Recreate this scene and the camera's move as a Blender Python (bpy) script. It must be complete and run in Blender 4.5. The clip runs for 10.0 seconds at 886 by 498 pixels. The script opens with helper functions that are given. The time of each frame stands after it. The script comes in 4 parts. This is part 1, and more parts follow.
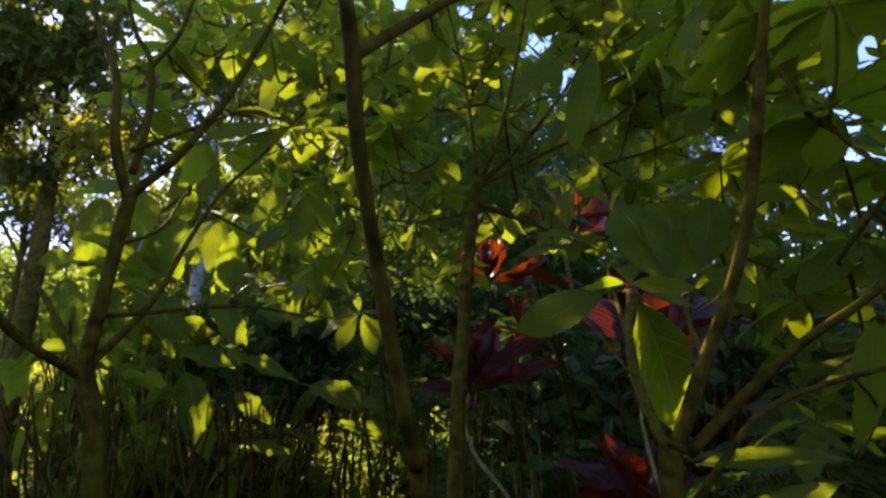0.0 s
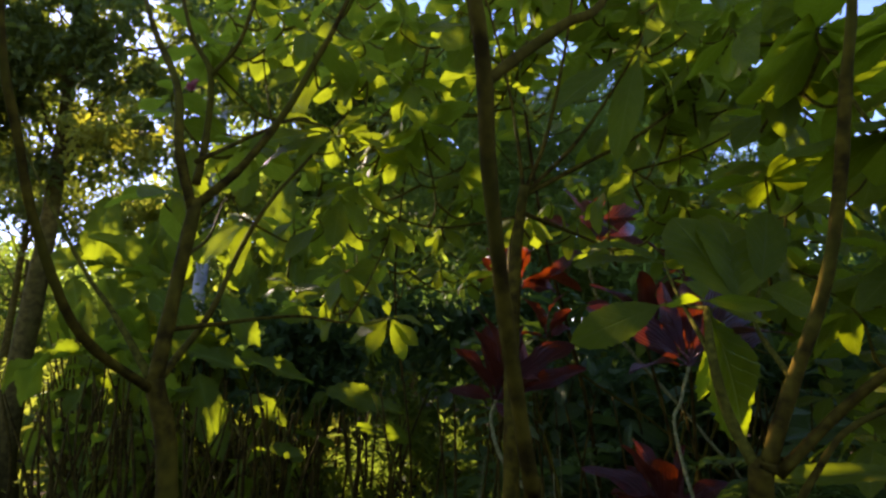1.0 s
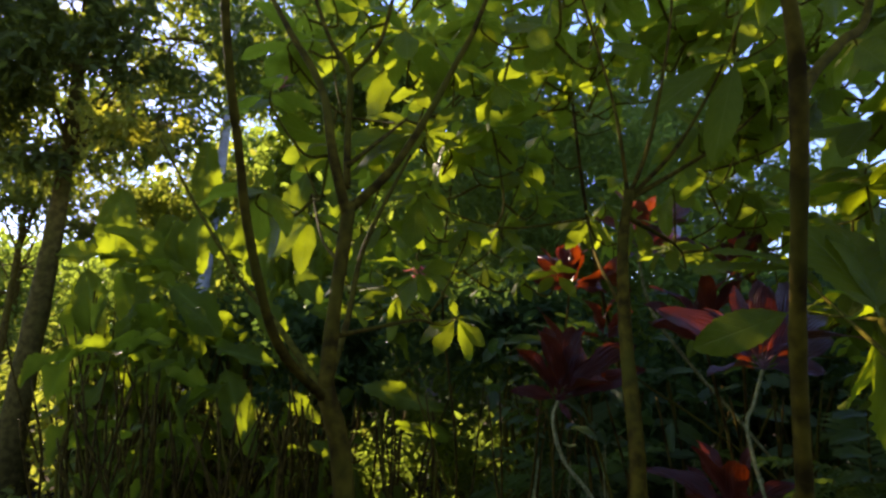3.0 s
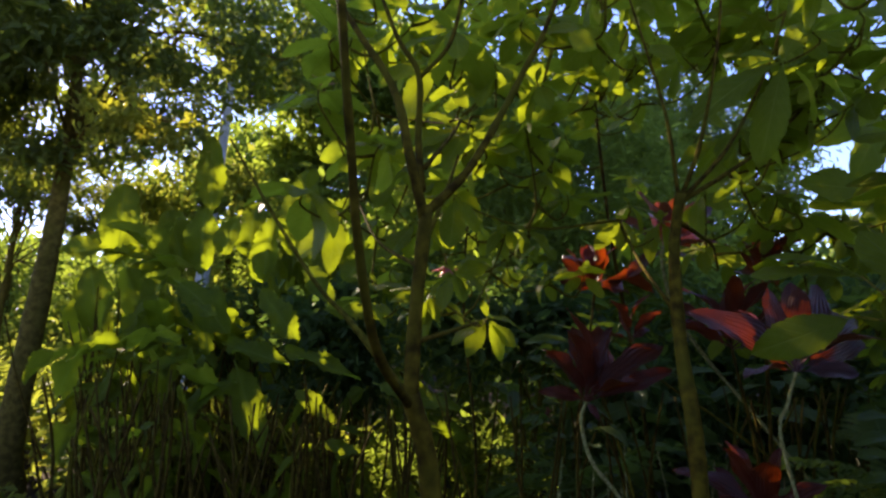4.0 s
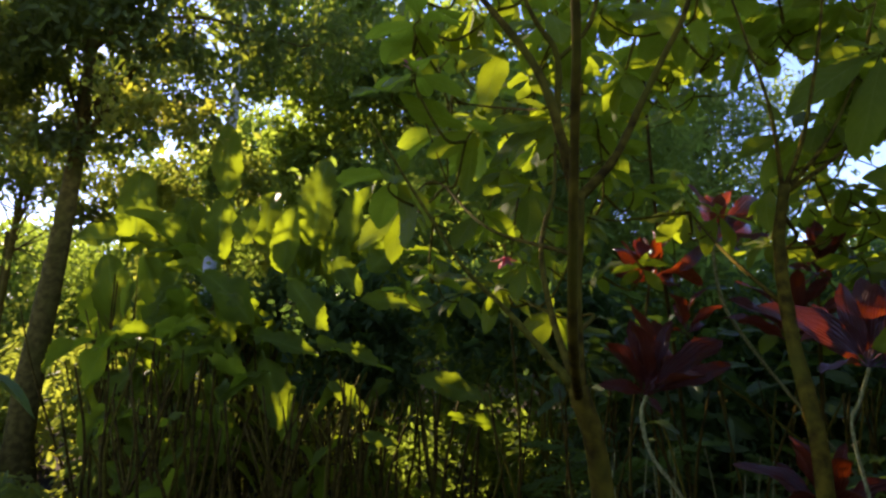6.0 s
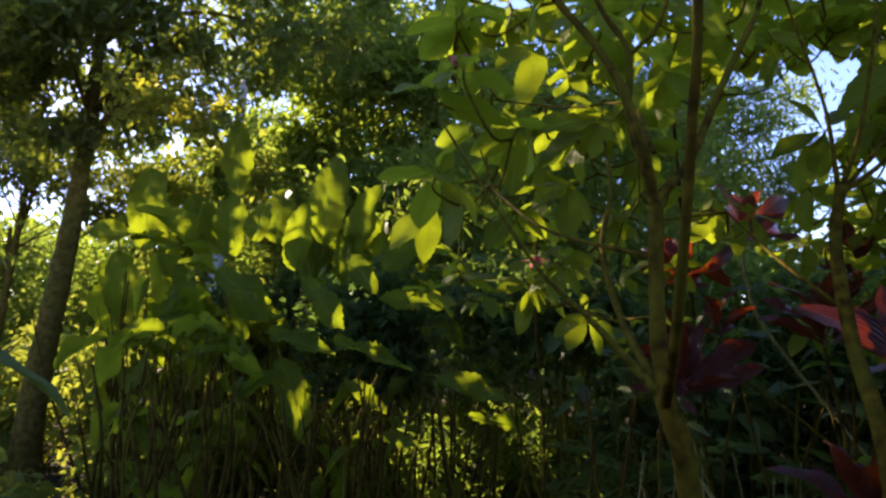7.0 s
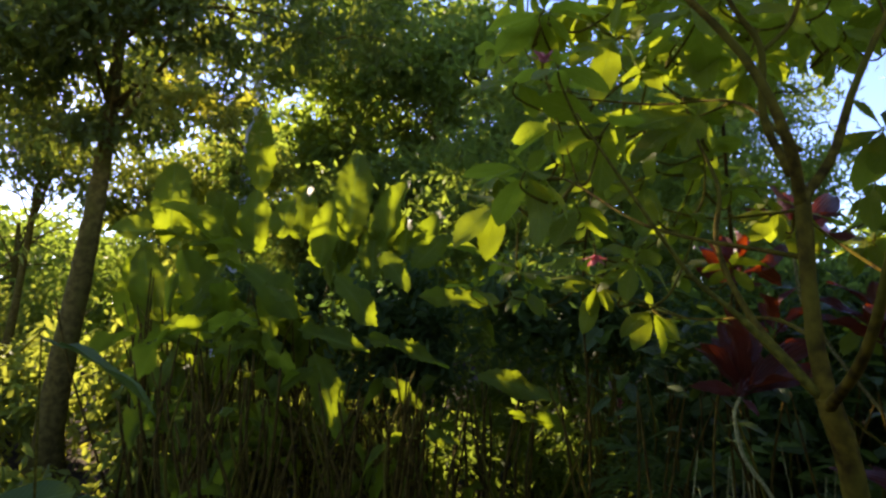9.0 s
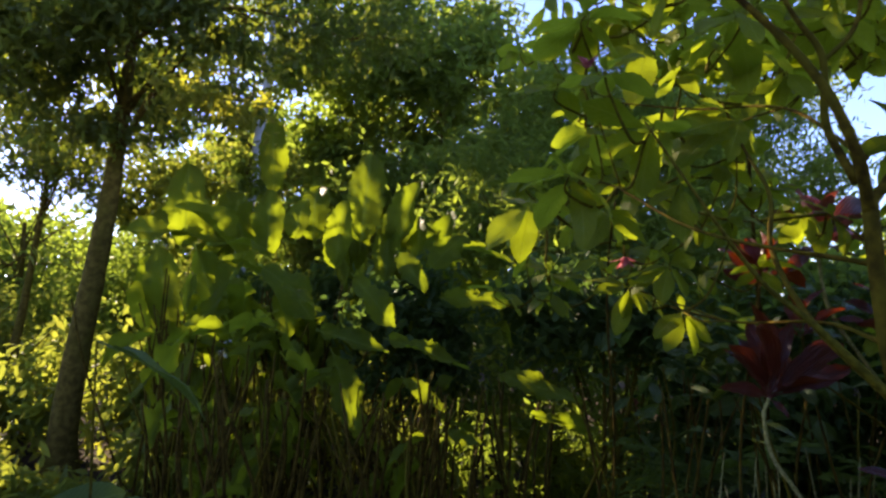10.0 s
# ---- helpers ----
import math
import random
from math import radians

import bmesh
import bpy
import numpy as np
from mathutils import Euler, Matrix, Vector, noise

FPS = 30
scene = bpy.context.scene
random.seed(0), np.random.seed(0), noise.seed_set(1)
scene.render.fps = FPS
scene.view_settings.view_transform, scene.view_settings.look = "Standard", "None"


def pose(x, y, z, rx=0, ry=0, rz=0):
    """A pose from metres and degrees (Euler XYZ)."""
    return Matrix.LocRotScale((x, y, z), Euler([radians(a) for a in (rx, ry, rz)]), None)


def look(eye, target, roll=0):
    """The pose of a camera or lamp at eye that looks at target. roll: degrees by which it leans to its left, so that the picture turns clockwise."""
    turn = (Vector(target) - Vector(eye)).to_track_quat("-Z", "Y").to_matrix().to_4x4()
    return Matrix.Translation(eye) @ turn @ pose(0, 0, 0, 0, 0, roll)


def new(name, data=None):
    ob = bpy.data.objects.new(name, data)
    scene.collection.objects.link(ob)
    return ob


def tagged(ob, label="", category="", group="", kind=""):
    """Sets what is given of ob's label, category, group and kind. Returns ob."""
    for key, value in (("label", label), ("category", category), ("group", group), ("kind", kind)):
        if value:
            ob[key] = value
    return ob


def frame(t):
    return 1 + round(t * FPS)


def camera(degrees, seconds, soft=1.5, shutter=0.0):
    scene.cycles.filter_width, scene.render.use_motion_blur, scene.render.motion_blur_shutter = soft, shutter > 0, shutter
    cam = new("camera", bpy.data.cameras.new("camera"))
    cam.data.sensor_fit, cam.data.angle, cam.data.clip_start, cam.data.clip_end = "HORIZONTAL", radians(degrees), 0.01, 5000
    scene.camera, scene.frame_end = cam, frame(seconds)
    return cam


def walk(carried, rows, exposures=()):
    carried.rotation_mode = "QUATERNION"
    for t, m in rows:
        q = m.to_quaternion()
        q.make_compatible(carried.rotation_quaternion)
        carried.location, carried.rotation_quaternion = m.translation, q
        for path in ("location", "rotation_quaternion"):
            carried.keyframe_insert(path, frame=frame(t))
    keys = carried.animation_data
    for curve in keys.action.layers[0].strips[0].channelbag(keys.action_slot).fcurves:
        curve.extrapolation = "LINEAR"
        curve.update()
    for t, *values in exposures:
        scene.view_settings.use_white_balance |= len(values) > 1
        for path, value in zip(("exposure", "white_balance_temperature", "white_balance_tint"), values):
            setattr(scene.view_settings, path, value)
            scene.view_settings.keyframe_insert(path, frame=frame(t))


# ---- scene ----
cam = camera(73.4, 10.0, soft=2.6)
METRES, EYE, TILT, LEAN, TURN = 1.5, 1.7, 9.0, 1.0, 0.0
ROWS = [
    (0.0, 0.0, 0.0, 0.0, 0.0, 0.0, 0.0),
    (0.5, -0.0453, 0.0012, 0.0119, -0.14, -0.09, -0.17),
    (1.0, -0.095, 0.0029, 0.02, -0.4, -0.16, -0.36),
    (1.5, -0.1455, 0.0063, 0.0265, -0.66, -0.29, -0.54),
    (2.0, -0.2016, 0.0075, 0.0273, -0.99, -0.38, -0.69),
    (2.5, -0.2608, 0.01, 0.0295, -1.28, -0.52, -0.8),
    (4.0, -0.4337, 0.0265, 0.0419, -2.57, -1.02, -1.41),
    (4.5, -0.4865, 0.0356, 0.0423, -2.91, -1.2, -1.61),
    (5.0, -0.5369, 0.0423, 0.0362, -3.14, -1.35, -1.83),
    (5.5, -0.5867, 0.0505, 0.0288, -3.3, -1.52, -2.0),
    (7.0, -0.7233, 0.0937, 0.0281, -3.45, -1.91, -2.39),
    (7.5, -0.7658, 0.1037, 0.029, -3.47, -2.02, -2.49),
    (8.0, -0.808, 0.1131, 0.0272, -3.49, -2.09, -2.54),
    (8.5, -0.85, 0.116, 0.024, -3.48, -2.15, -2.59),
    (9.0, -0.8938, 0.1153, 0.0227, -3.47, -2.21, -2.6),
    (9.5, -0.9389, 0.1125, 0.0239, -3.46, -2.27, -2.6),
    (10.0, -0.9831, 0.1095, 0.0283, -3.43, -2.3, -2.6),
]
walk(cam, [(t, pose(0, 0, EYE, TILT, LEAN, TURN) @ pose(METRES * x, METRES * y, METRES * z, 90 + pitch, roll, yaw)) for t, x, y, z, yaw, pitch, roll in ROWS],
     exposures=[(0.0, 3.19, 8000, 19), (5.0, 3.26, 8000, 19), (10.0, 3.33, 8000, 19)])

# ---- light ----
SUN_WAY = Vector((-0.481, 0.757, 0.4425)).normalized()
sun_data = bpy.data.lights.new("sun", "SUN")
sun_data.energy, sun_data.angle, sun_data.color = 1.68, radians(0.6), (1.0, 0.93, 0.80)
sun = new("sun", sun_data)
sun.matrix_world = look(Vector((0, 0, 20)) + SUN_WAY * 20, Vector((0, 0, 20)))
world = bpy.data.worlds.new("sky")
scene.world = world
world.use_nodes = True
wn = world.node_tree
sky = wn.nodes.new("ShaderNodeTexSky")
sky.sky_type, sky.sun_disc = "NISHITA", False
sky.sun_elevation, sky.sun_rotation = radians(26.3), radians(-32.4)
sky.air_density, sky.dust_density, sky.ozone_density = 1.0, 0.12, 3.0
tint = wn.nodes.new("ShaderNodeMix")
tint.data_type, tint.blend_type = "RGBA", "MULTIPLY"
tint.inputs[0].default_value, tint.inputs[7].default_value = 1.0, (0.74, 0.82, 1.24, 1.0)
wn.links.new(sky.outputs["Color"], tint.inputs[6])
wn.links.new(tint.outputs[2], wn.nodes["Background"].inputs["Color"])
wn.nodes["Background"].inputs["Strength"].default_value = 0.050


# ---- materials ----
class Nodes:
    """A small builder for node materials."""

    def __init__(self, name):
        self.mat = bpy.data.materials.new(name)
        self.mat.use_nodes = True
        self.tree = self.mat.node_tree
        self.tree.nodes.clear()
        self.out = self.add("ShaderNodeOutputMaterial")

    def add(self, kind, **sets):
        n = self.tree.nodes.new(kind)
        for key, value in sets.items():
            n.inputs[key.replace("_", " ")].default_value = value
        return n

    def link(self, a, b):
        self.tree.links.new(a, b)

    def maths(self, op, a, b=0.0, clamp=False):
        n = self.tree.nodes.new("ShaderNodeMath")
        n.operation, n.use_clamp = op, clamp
        for slot, v in zip(n.inputs, (a, b)):
            if isinstance(v, (int, float)):
                slot.default_value = v
            else:
                self.link(v, slot)
        return n.outputs[0]

    def mix(self, fac, a, b, blend="MIX"):
        n = self.tree.nodes.new("ShaderNodeMix")
        n.data_type, n.blend_type = "RGBA", blend
        for slot, v in zip((n.inputs[0], n.inputs[6], n.inputs[7]), (fac, a, b)):
            if isinstance(v, (int, float)):
                slot.default_value = v
            elif isinstance(v, tuple):
                slot.default_value = (*v, 1.0)
            else:
                self.link(v, slot)
        return n.outputs[2]

    def noise(self, scale, detail=3.0, coords="Object"):
        n = self.add("ShaderNodeTexNoise", Scale=scale, Detail=detail)
        c = self.add("ShaderNodeTexCoord")
        self.link(c.outputs[coords], n.inputs["Vector"])
        return n.outputs["Fac"]


def leaf_material(name, front, front2, glow, glow2, share=0.5, rough=0.42, veins=9.0, vein_gain=0.5, single=True, gloss=0.5, streaks=0.0, bloom=0.0):
    """A leaf that lets light through: gloss and pigment on its face, a brighter hue in transmission; veins run along the blade."""
    k = Nodes(name)
    if single:
        rnd = k.add("ShaderNodeObjectInfo").outputs["Random"]
    else:
        rnd = k.add("ShaderNodeNewGeometry").outputs["Random Per Island"]
    spots = k.noise(9.0 if single else 2.0, 5.0)
    tone = k.maths("ADD", k.maths("MULTIPLY", rnd, 0.6), k.maths("SUBTRACT", k.maths("MULTIPLY", spots, 1.0), 0.3), clamp=True)
    face = k.mix(tone, front, front2)
    back = k.mix(tone, glow, glow2)
    bsdf = k.add("ShaderNodeBsdfPrincipled", Roughness=rough)
    bsdf.inputs["Specular IOR Level"].default_value = gloss
    if bloom:
        bsdf.inputs["Sheen Weight"].default_value = bloom
        bsdf.inputs["Sheen Roughness"].default_value = 0.4
        bsdf.inputs["Sheen Tint"].default_value = (0.95, 0.80, 0.88, 1.0)
    if single:
        uv = k.add("ShaderNodeSeparateXYZ")
        k.link(k.add("ShaderNodeTexCoord").outputs["UV"], uv.inputs[0])
        off = k.maths("ABSOLUTE", k.maths("SUBTRACT", uv.outputs[0], 0.5))
        rib = k.maths("SUBTRACT", 1.0, k.maths("MULTIPLY", off, 26.0), clamp=True)
        saw = k.maths("FRACT", k.maths("SUBTRACT", k.maths("MULTIPLY", uv.outputs[1], veins), k.maths("MULTIPLY", off, veins * 0.55)))
        line = k.maths("SUBTRACT", 1.0, k.maths("MULTIPLY", k.maths("ABSOLUTE", k.maths("SUBTRACT", saw, 0.5)), 9.0), clamp=True)
        vein = k.maths("MAXIMUM", rib, k.maths("MULTIPLY", line, 0.55))
        face = k.mix(k.maths("MULTIPLY", vein, vein_gain), face, tuple(min(1.0, c * 2.6 + 0.02) for c in front2))
        back = k.mix(k.maths("MULTIPLY", vein, vein_gain), back, tuple(c * 0.55 for c in glow))
        bump = k.add("ShaderNodeBump", Strength=0.6, Distance=0.005)
        relief = k.maths("SUBTRACT", 1.0, vein)
        if streaks:
            wander = k.maths("MULTIPLY", spots, 5.0)
            pleat = k.maths("SINE", k.maths("ADD", k.maths("MULTIPLY", uv.outputs[0], streaks), wander))
            relief = k.maths("ADD", relief, k.maths("MULTIPLY", pleat, 0.8))
            pale = k.maths("MULTIPLY", k.maths("SUBTRACT", pleat, 0.45, clamp=True), 0.7)
            face = k.mix(pale, face, tuple(c * 1.6 + 0.03 for c in front2))
        k.link(relief, bump.inputs["Height"])
        k.link(bump.outputs[0], bsdf.inputs["Normal"])
    k.link(face, bsdf.inputs["Base Color"])
    through_leaf = k.add("ShaderNodeBsdfTranslucent")
    k.link(back, through_leaf.inputs["Color"])
    both = k.add("ShaderNodeMixShader")
    both.inputs[0].default_value = share
    k.link(bsdf.outputs[0], both.inputs[1])
    k.link(through_leaf.outputs[0], both.inputs[2])
    k.link(both.outputs[0], k.out.inputs["Surface"])
    return k.mat


def bark_material(name, dark, light, scale=30.0, rough=0.85, moss=None):
    k = Nodes(name)
    n1, n2 = k.noise(scale, 6.0), k.noise(scale * 0.18, 3.0)
    col = k.mix(k.maths("SUBTRACT", k.maths("MULTIPLY", n1, 3.4), 1.25, clamp=True), dark, light)
    if moss:
        col = k.mix(k.maths("SUBTRACT", k.maths("MULTIPLY", n2, 4.0), 1.9, clamp=True), col, moss)
    bsdf = k.add("ShaderNodeBsdfPrincipled", Roughness=rough)
    bsdf.inputs["Specular IOR Level"].default_value = 0.025
    bump = k.add("ShaderNodeBump", Strength=0.7, Distance=0.005)
    k.link(n1, bump.inputs["Height"])
    k.link(bump.outputs[0], bsdf.inputs["Normal"])
    k.link(col, bsdf.inputs["Base Color"])
    k.link(bsdf.outputs[0], k.out.inputs["Surface"])
    return k.mat


M_SHRUB = leaf_material("shrub_leaf", (0.098, 0.120, 0.008), (0.145, 0.165, 0.012), (0.25, 0.32, 0.014), (0.36, 0.44, 0.026), share=0.54, rough=0.50, gloss=0.10, veins=8.0, vein_gain=0.85)
M_NEAR = leaf_material("glossy_leaf", (0.082, 0.096, 0.007), (0.118, 0.130, 0.010), (0.26, 0.33, 0.010), (0.39, 0.47, 0.016), share=0.48, rough=0.45, gloss=0.10, veins=8.0, vein_gain=0.7)
M_PADDLE = leaf_material("paddle_leaf", (0.074, 0.100, 0.010), (0.125, 0.152, 0.015), (0.17, 0.235, 0.010), (0.28, 0.345, 0.018), share=0.58, rough=0.52, gloss=0.06, veins=26.0, vein_gain=0.9)
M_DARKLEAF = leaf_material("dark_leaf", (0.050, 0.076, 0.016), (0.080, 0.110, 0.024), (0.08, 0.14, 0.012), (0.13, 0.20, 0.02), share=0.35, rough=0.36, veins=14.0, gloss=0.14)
M_FERN = leaf_material("fern_leaf", (0.075, 0.115, 0.018), (0.110, 0.155, 0.028), (0.13, 0.21, 0.02), (0.18, 0.26, 0.03), share=0.4, rough=0.40, veins=14.0, gloss=0.20)
M_RED = leaf_material("maroon_leaf", (0.060, 0.013, 0.006), (0.105, 0.020, 0.010), (0.16, 0.018, 0.004), (0.40, 0.060, 0.006), share=0.30, rough=0.34, veins=1.0, vein_gain=0.3, gloss=0.30, streaks=52.0)
M_RED_GLOSS = leaf_material("glossy_maroon_leaf", (0.075, 0.022, 0.020), (0.115, 0.040, 0.034), (0.16, 0.018, 0.004), (0.42, 0.070, 0.007), share=0.26, rough=0.28, veins=1.0, vein_gain=0.3, gloss=0.6, streaks=52.0, bloom=0.3)
M_CROWN = leaf_material("crown_leaf", (0.036, 0.052, 0.014), (0.065, 0.088, 0.022), (0.14, 0.20, 0.02), (0.36, 0.40, 0.04), share=0.45, rough=0.6, gloss=0.12, single=False)
M_OCHRE = leaf_material("ochre_leaf", (0.10, 0.11, 0.018), (0.14, 0.13, 0.020), (0.36, 0.40, 0.03), (0.48, 0.44, 0.05), share=0.5, rough=0.6, gloss=0.12, single=False)
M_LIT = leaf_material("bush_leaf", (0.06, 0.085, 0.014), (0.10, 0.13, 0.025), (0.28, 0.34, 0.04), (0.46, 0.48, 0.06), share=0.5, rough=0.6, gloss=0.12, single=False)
M_FAR = leaf_material("far_leaf", (0.038, 0.062, 0.014), (0.065, 0.095, 0.020), (0.22, 0.32, 0.040), (0.36, 0.46, 0.05), share=0.55, rough=0.6, gloss=0.12, single=False)
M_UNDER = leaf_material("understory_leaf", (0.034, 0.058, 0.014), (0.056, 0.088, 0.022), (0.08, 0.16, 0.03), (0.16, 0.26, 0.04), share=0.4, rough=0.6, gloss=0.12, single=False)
M_BARK = bark_material("shrub_bark", (0.034, 0.019, 0.003), (0.125, 0.078, 0.007), 34.0, moss=(0.085, 0.066, 0.006))
M_TWIG = bark_material("twig_bark", (0.060, 0.046, 0.005), (0.14, 0.105, 0.010), 80.0)
M_PALE = bark_material("pale_stem", (0.20, 0.18, 0.05), (0.40, 0.35, 0.13), 70.0, 0.6)
M_TRUNK = bark_material("tree_bark", (0.060, 0.042, 0.009), (0.13, 0.092, 0.020), 16.0, moss=(0.08, 0.068, 0.010))
M_WHITE = bark_material("white_bark", (0.30, 0.30, 0.28), (0.55, 0.55, 0.52), 6.0)
M_CANE = bark_material("cane", (0.030, 0.018, 0.003), (0.11, 0.070, 0.010), 18.0, 0.75)
M_SOIL = bark_material("soil", (0.02, 0.014, 0.009), (0.075, 0.05, 0.03), 3.0, 0.95, moss=(0.04, 0.045, 0.018))
M_FLOWER = leaf_material("pink_petal", (0.36, 0.06, 0.08), (0.48, 0.13, 0.13), (0.5, 0.08, 0.09), (0.6, 0.18, 0.16), share=0.35, veins=1.0)


# ---- helpers of this scene ----
rng = np.random.default_rng(7)


def mesh_of(name, verts, faces, mat, smooth=True, uvs=None):
    me = bpy.data.meshes.new(name)
    me.from_pydata([tuple(v) for v in verts], [], faces)
    me.materials.append(mat)
    if uvs is not None:
        layer = me.uv_layers.new(name="UVMap")
        idx = np.empty(len(me.loops), dtype=np.int32)
        me.loops.foreach_get("vertex_index", idx)
        layer.data.foreach_set("uv", np.asarray(uvs, dtype=np.float32)[idx].ravel())
    if smooth:
        me.polygons.foreach_set("use_smooth", np.ones(len(me.polygons), dtype=bool))
    me.update()
    return me


def thing(name, base, label, category, group="", kind=""):
    ob = new(name)
    ob.empty_display_size = 0.1
    ob.location = base
    return tagged(ob, label, category, group, kind)


def part(name, me, parent, m=None, label=""):
    """A mesh object under a thing, at the world pose m."""
    ob = new(name, me)
    ob.parent = parent
    ob.matrix_parent_inverse = Matrix.Translation(-Vector(parent.location))
    if m is not None:
        ob.matrix_basis = m
    if label:
        ob["label"] = label
    return ob


def spline(points, step=6):
    """Catmull-Rom through rows of x, y, z, radius."""
    p = np.asarray(points, float)
    p = np.vstack([2 * p[0] - p[1], p, 2 * p[-1] - p[-2]])
    out = []
    for i in range(1, len(p) - 2):
        for s in range(step):
            t = s / step
            out.append(0.5 * ((2 * p[i]) + (p[i + 1] - p[i - 1]) * t + (2 * p[i - 1] - 5 * p[i] + 4 * p[i + 1] - p[i + 2]) * t * t
                              + (3 * p[i] - p[i - 1] - 3 * p[i + 1] + p[i + 2]) * t ** 3))
    out.append(p[-2])
    return np.array(out)


def tube(name, points, mat, sides=8, step=6, knots=0.0):
    """A tapered, slightly uneven round stem through rows of x, y, z, radius."""
    c = spline(points, step)
    verts, faces = [], []
    n = len(c)
    side = Vector((1, 0, 0))
    for i in range(n):
        d = Vector(c[min(i + 1, n - 1)][:3] - c[max(i - 1, 0)][:3]).normalized()
        side = (side - d * side.dot(d)).normalized()
        other = d.cross(side)
        for k in range(sides):
            a = 2 * math.pi * k / sides
            r = max(c[i][3], 0.0006) * (1 + 0.10 * noise.noise((c[i][0] * 9 + k * 0.4, c[i][1] * 9, c[i][2] * 14)) + (knots if i % 5 == 0 else 0.0))
            verts.append(Vector(c[i][:3]) + side * (math.cos(a) * r) + other * (math.sin(a) * r))
    for i in range(n - 1):
        for k in range(sides):
            a, b = i * sides + k, i * sides + (k + 1) % sides
            faces.append((a, b, b + sides, a + sides))
    faces.append(tuple(range(sides))[::-1])
    faces.append(tuple((n - 1) * sides + k for k in range(sides)))
    return mesh_of(name, verts, faces, mat)


def leaf_mesh(name, mat, width=0.4, fold=0.18, droop=0.2, wave=0.0, peak=0.5, sharp=0.85, rows=8, cols=4, seed=0, stalk=0.06, teeth=0.0, twist=0.0, curl=0.0, ripple=0.0, ragged=0.0):
    """A leaf one metre long along +y, facing +z: a blade with a folded midrib, a curved run, wavy rims and a short stalk."""
    r = random.Random(seed)
    ph = r.uniform(0, 6.28)
    verts, uvs, faces = [], [], []
    top = (peak ** peak) * ((1 - peak) ** (1 - peak))
    for i in range(rows + 1):
        v = i / rows
        w = ((max(v, 1e-4) ** peak) * (max(1 - v, 1e-4) ** (1 - peak)) / top) ** (2.0 * sharp) * width / 2
        w = max(w, 0.010 if i == 0 else 0.002)
        if teeth and 0 < i < rows:
            w *= 1 + teeth * (1 if i % 2 else -1)
        tear = [1 + ragged * r.uniform(-1, 0.5), 1 + ragged * r.uniform(-1, 0.5)]
        for j in range(cols + 1):
            s = 2 * j / cols - 1
            x = s * w * (tear[0] if s > 0.9 else tear[1] if s < -0.9 else 1.0)
            y = stalk + v * (1 - stalk)
            z = abs(s) * w * fold * 2 - droop * v * v + wave * abs(s) * math.sin(v * 11 + ph + (1.7 if s > 0 else 0))
            z += twist * x * v - curl * s * s * w + curl * 0.6 * w * math.sin(v * 5 + ph) * s
            z += ripple * abs(s) * w * math.sin(v * 62 - abs(s) * 9 + 2.0 * math.sin(v * 7 + ph))
            verts.append((x, y - 0.25 * droop * droop * v * v, z))
            uvs.append((s * 0.5 + 0.5, v))
    for i in range(rows):
        for j in range(cols):
            a = i * (cols + 1) + j
            faces.append((a, a + 1, a + cols + 2, a + cols + 1))
    base = len(verts)
    for y, rr in ((0.0, 0.013), (stalk + 0.05, 0.009)):
        for k in range(3):
            a = 2.1 * k
            verts.append((math.cos(a) * rr, y, math.sin(a) * rr - 0.006))
            uvs.append((0.5, 0.0))
    for k in range(3):
        faces.append((base + k, base + (k + 1) % 3, base + 3 + (k + 1) % 3, base + 3 + k))
    return mesh_of(name, verts, faces, mat, True, uvs)


def along(base, way, length, up=(0, 0, 1), roll=0.0, wide=1.0):
    """The pose of a leaf that starts at base and runs along way, its face turned up and then rolled by degrees."""
    y = Vector(way).normalized()
    u = Vector(up)
    x = y.cross(u)
    if x.length < 1e-3:
        x = y.cross(Vector((0, 1, 0)))
    x.normalize()
    z = x.cross(y)
    m = Matrix((x, y, z)).transposed()
    m = m @ Matrix.Rotation(radians(roll), 3, "Y")
    return Matrix.Translation(Vector(base)) @ m.to_4x4() @ Matrix.Diagonal((length * wide, length, length, 1))


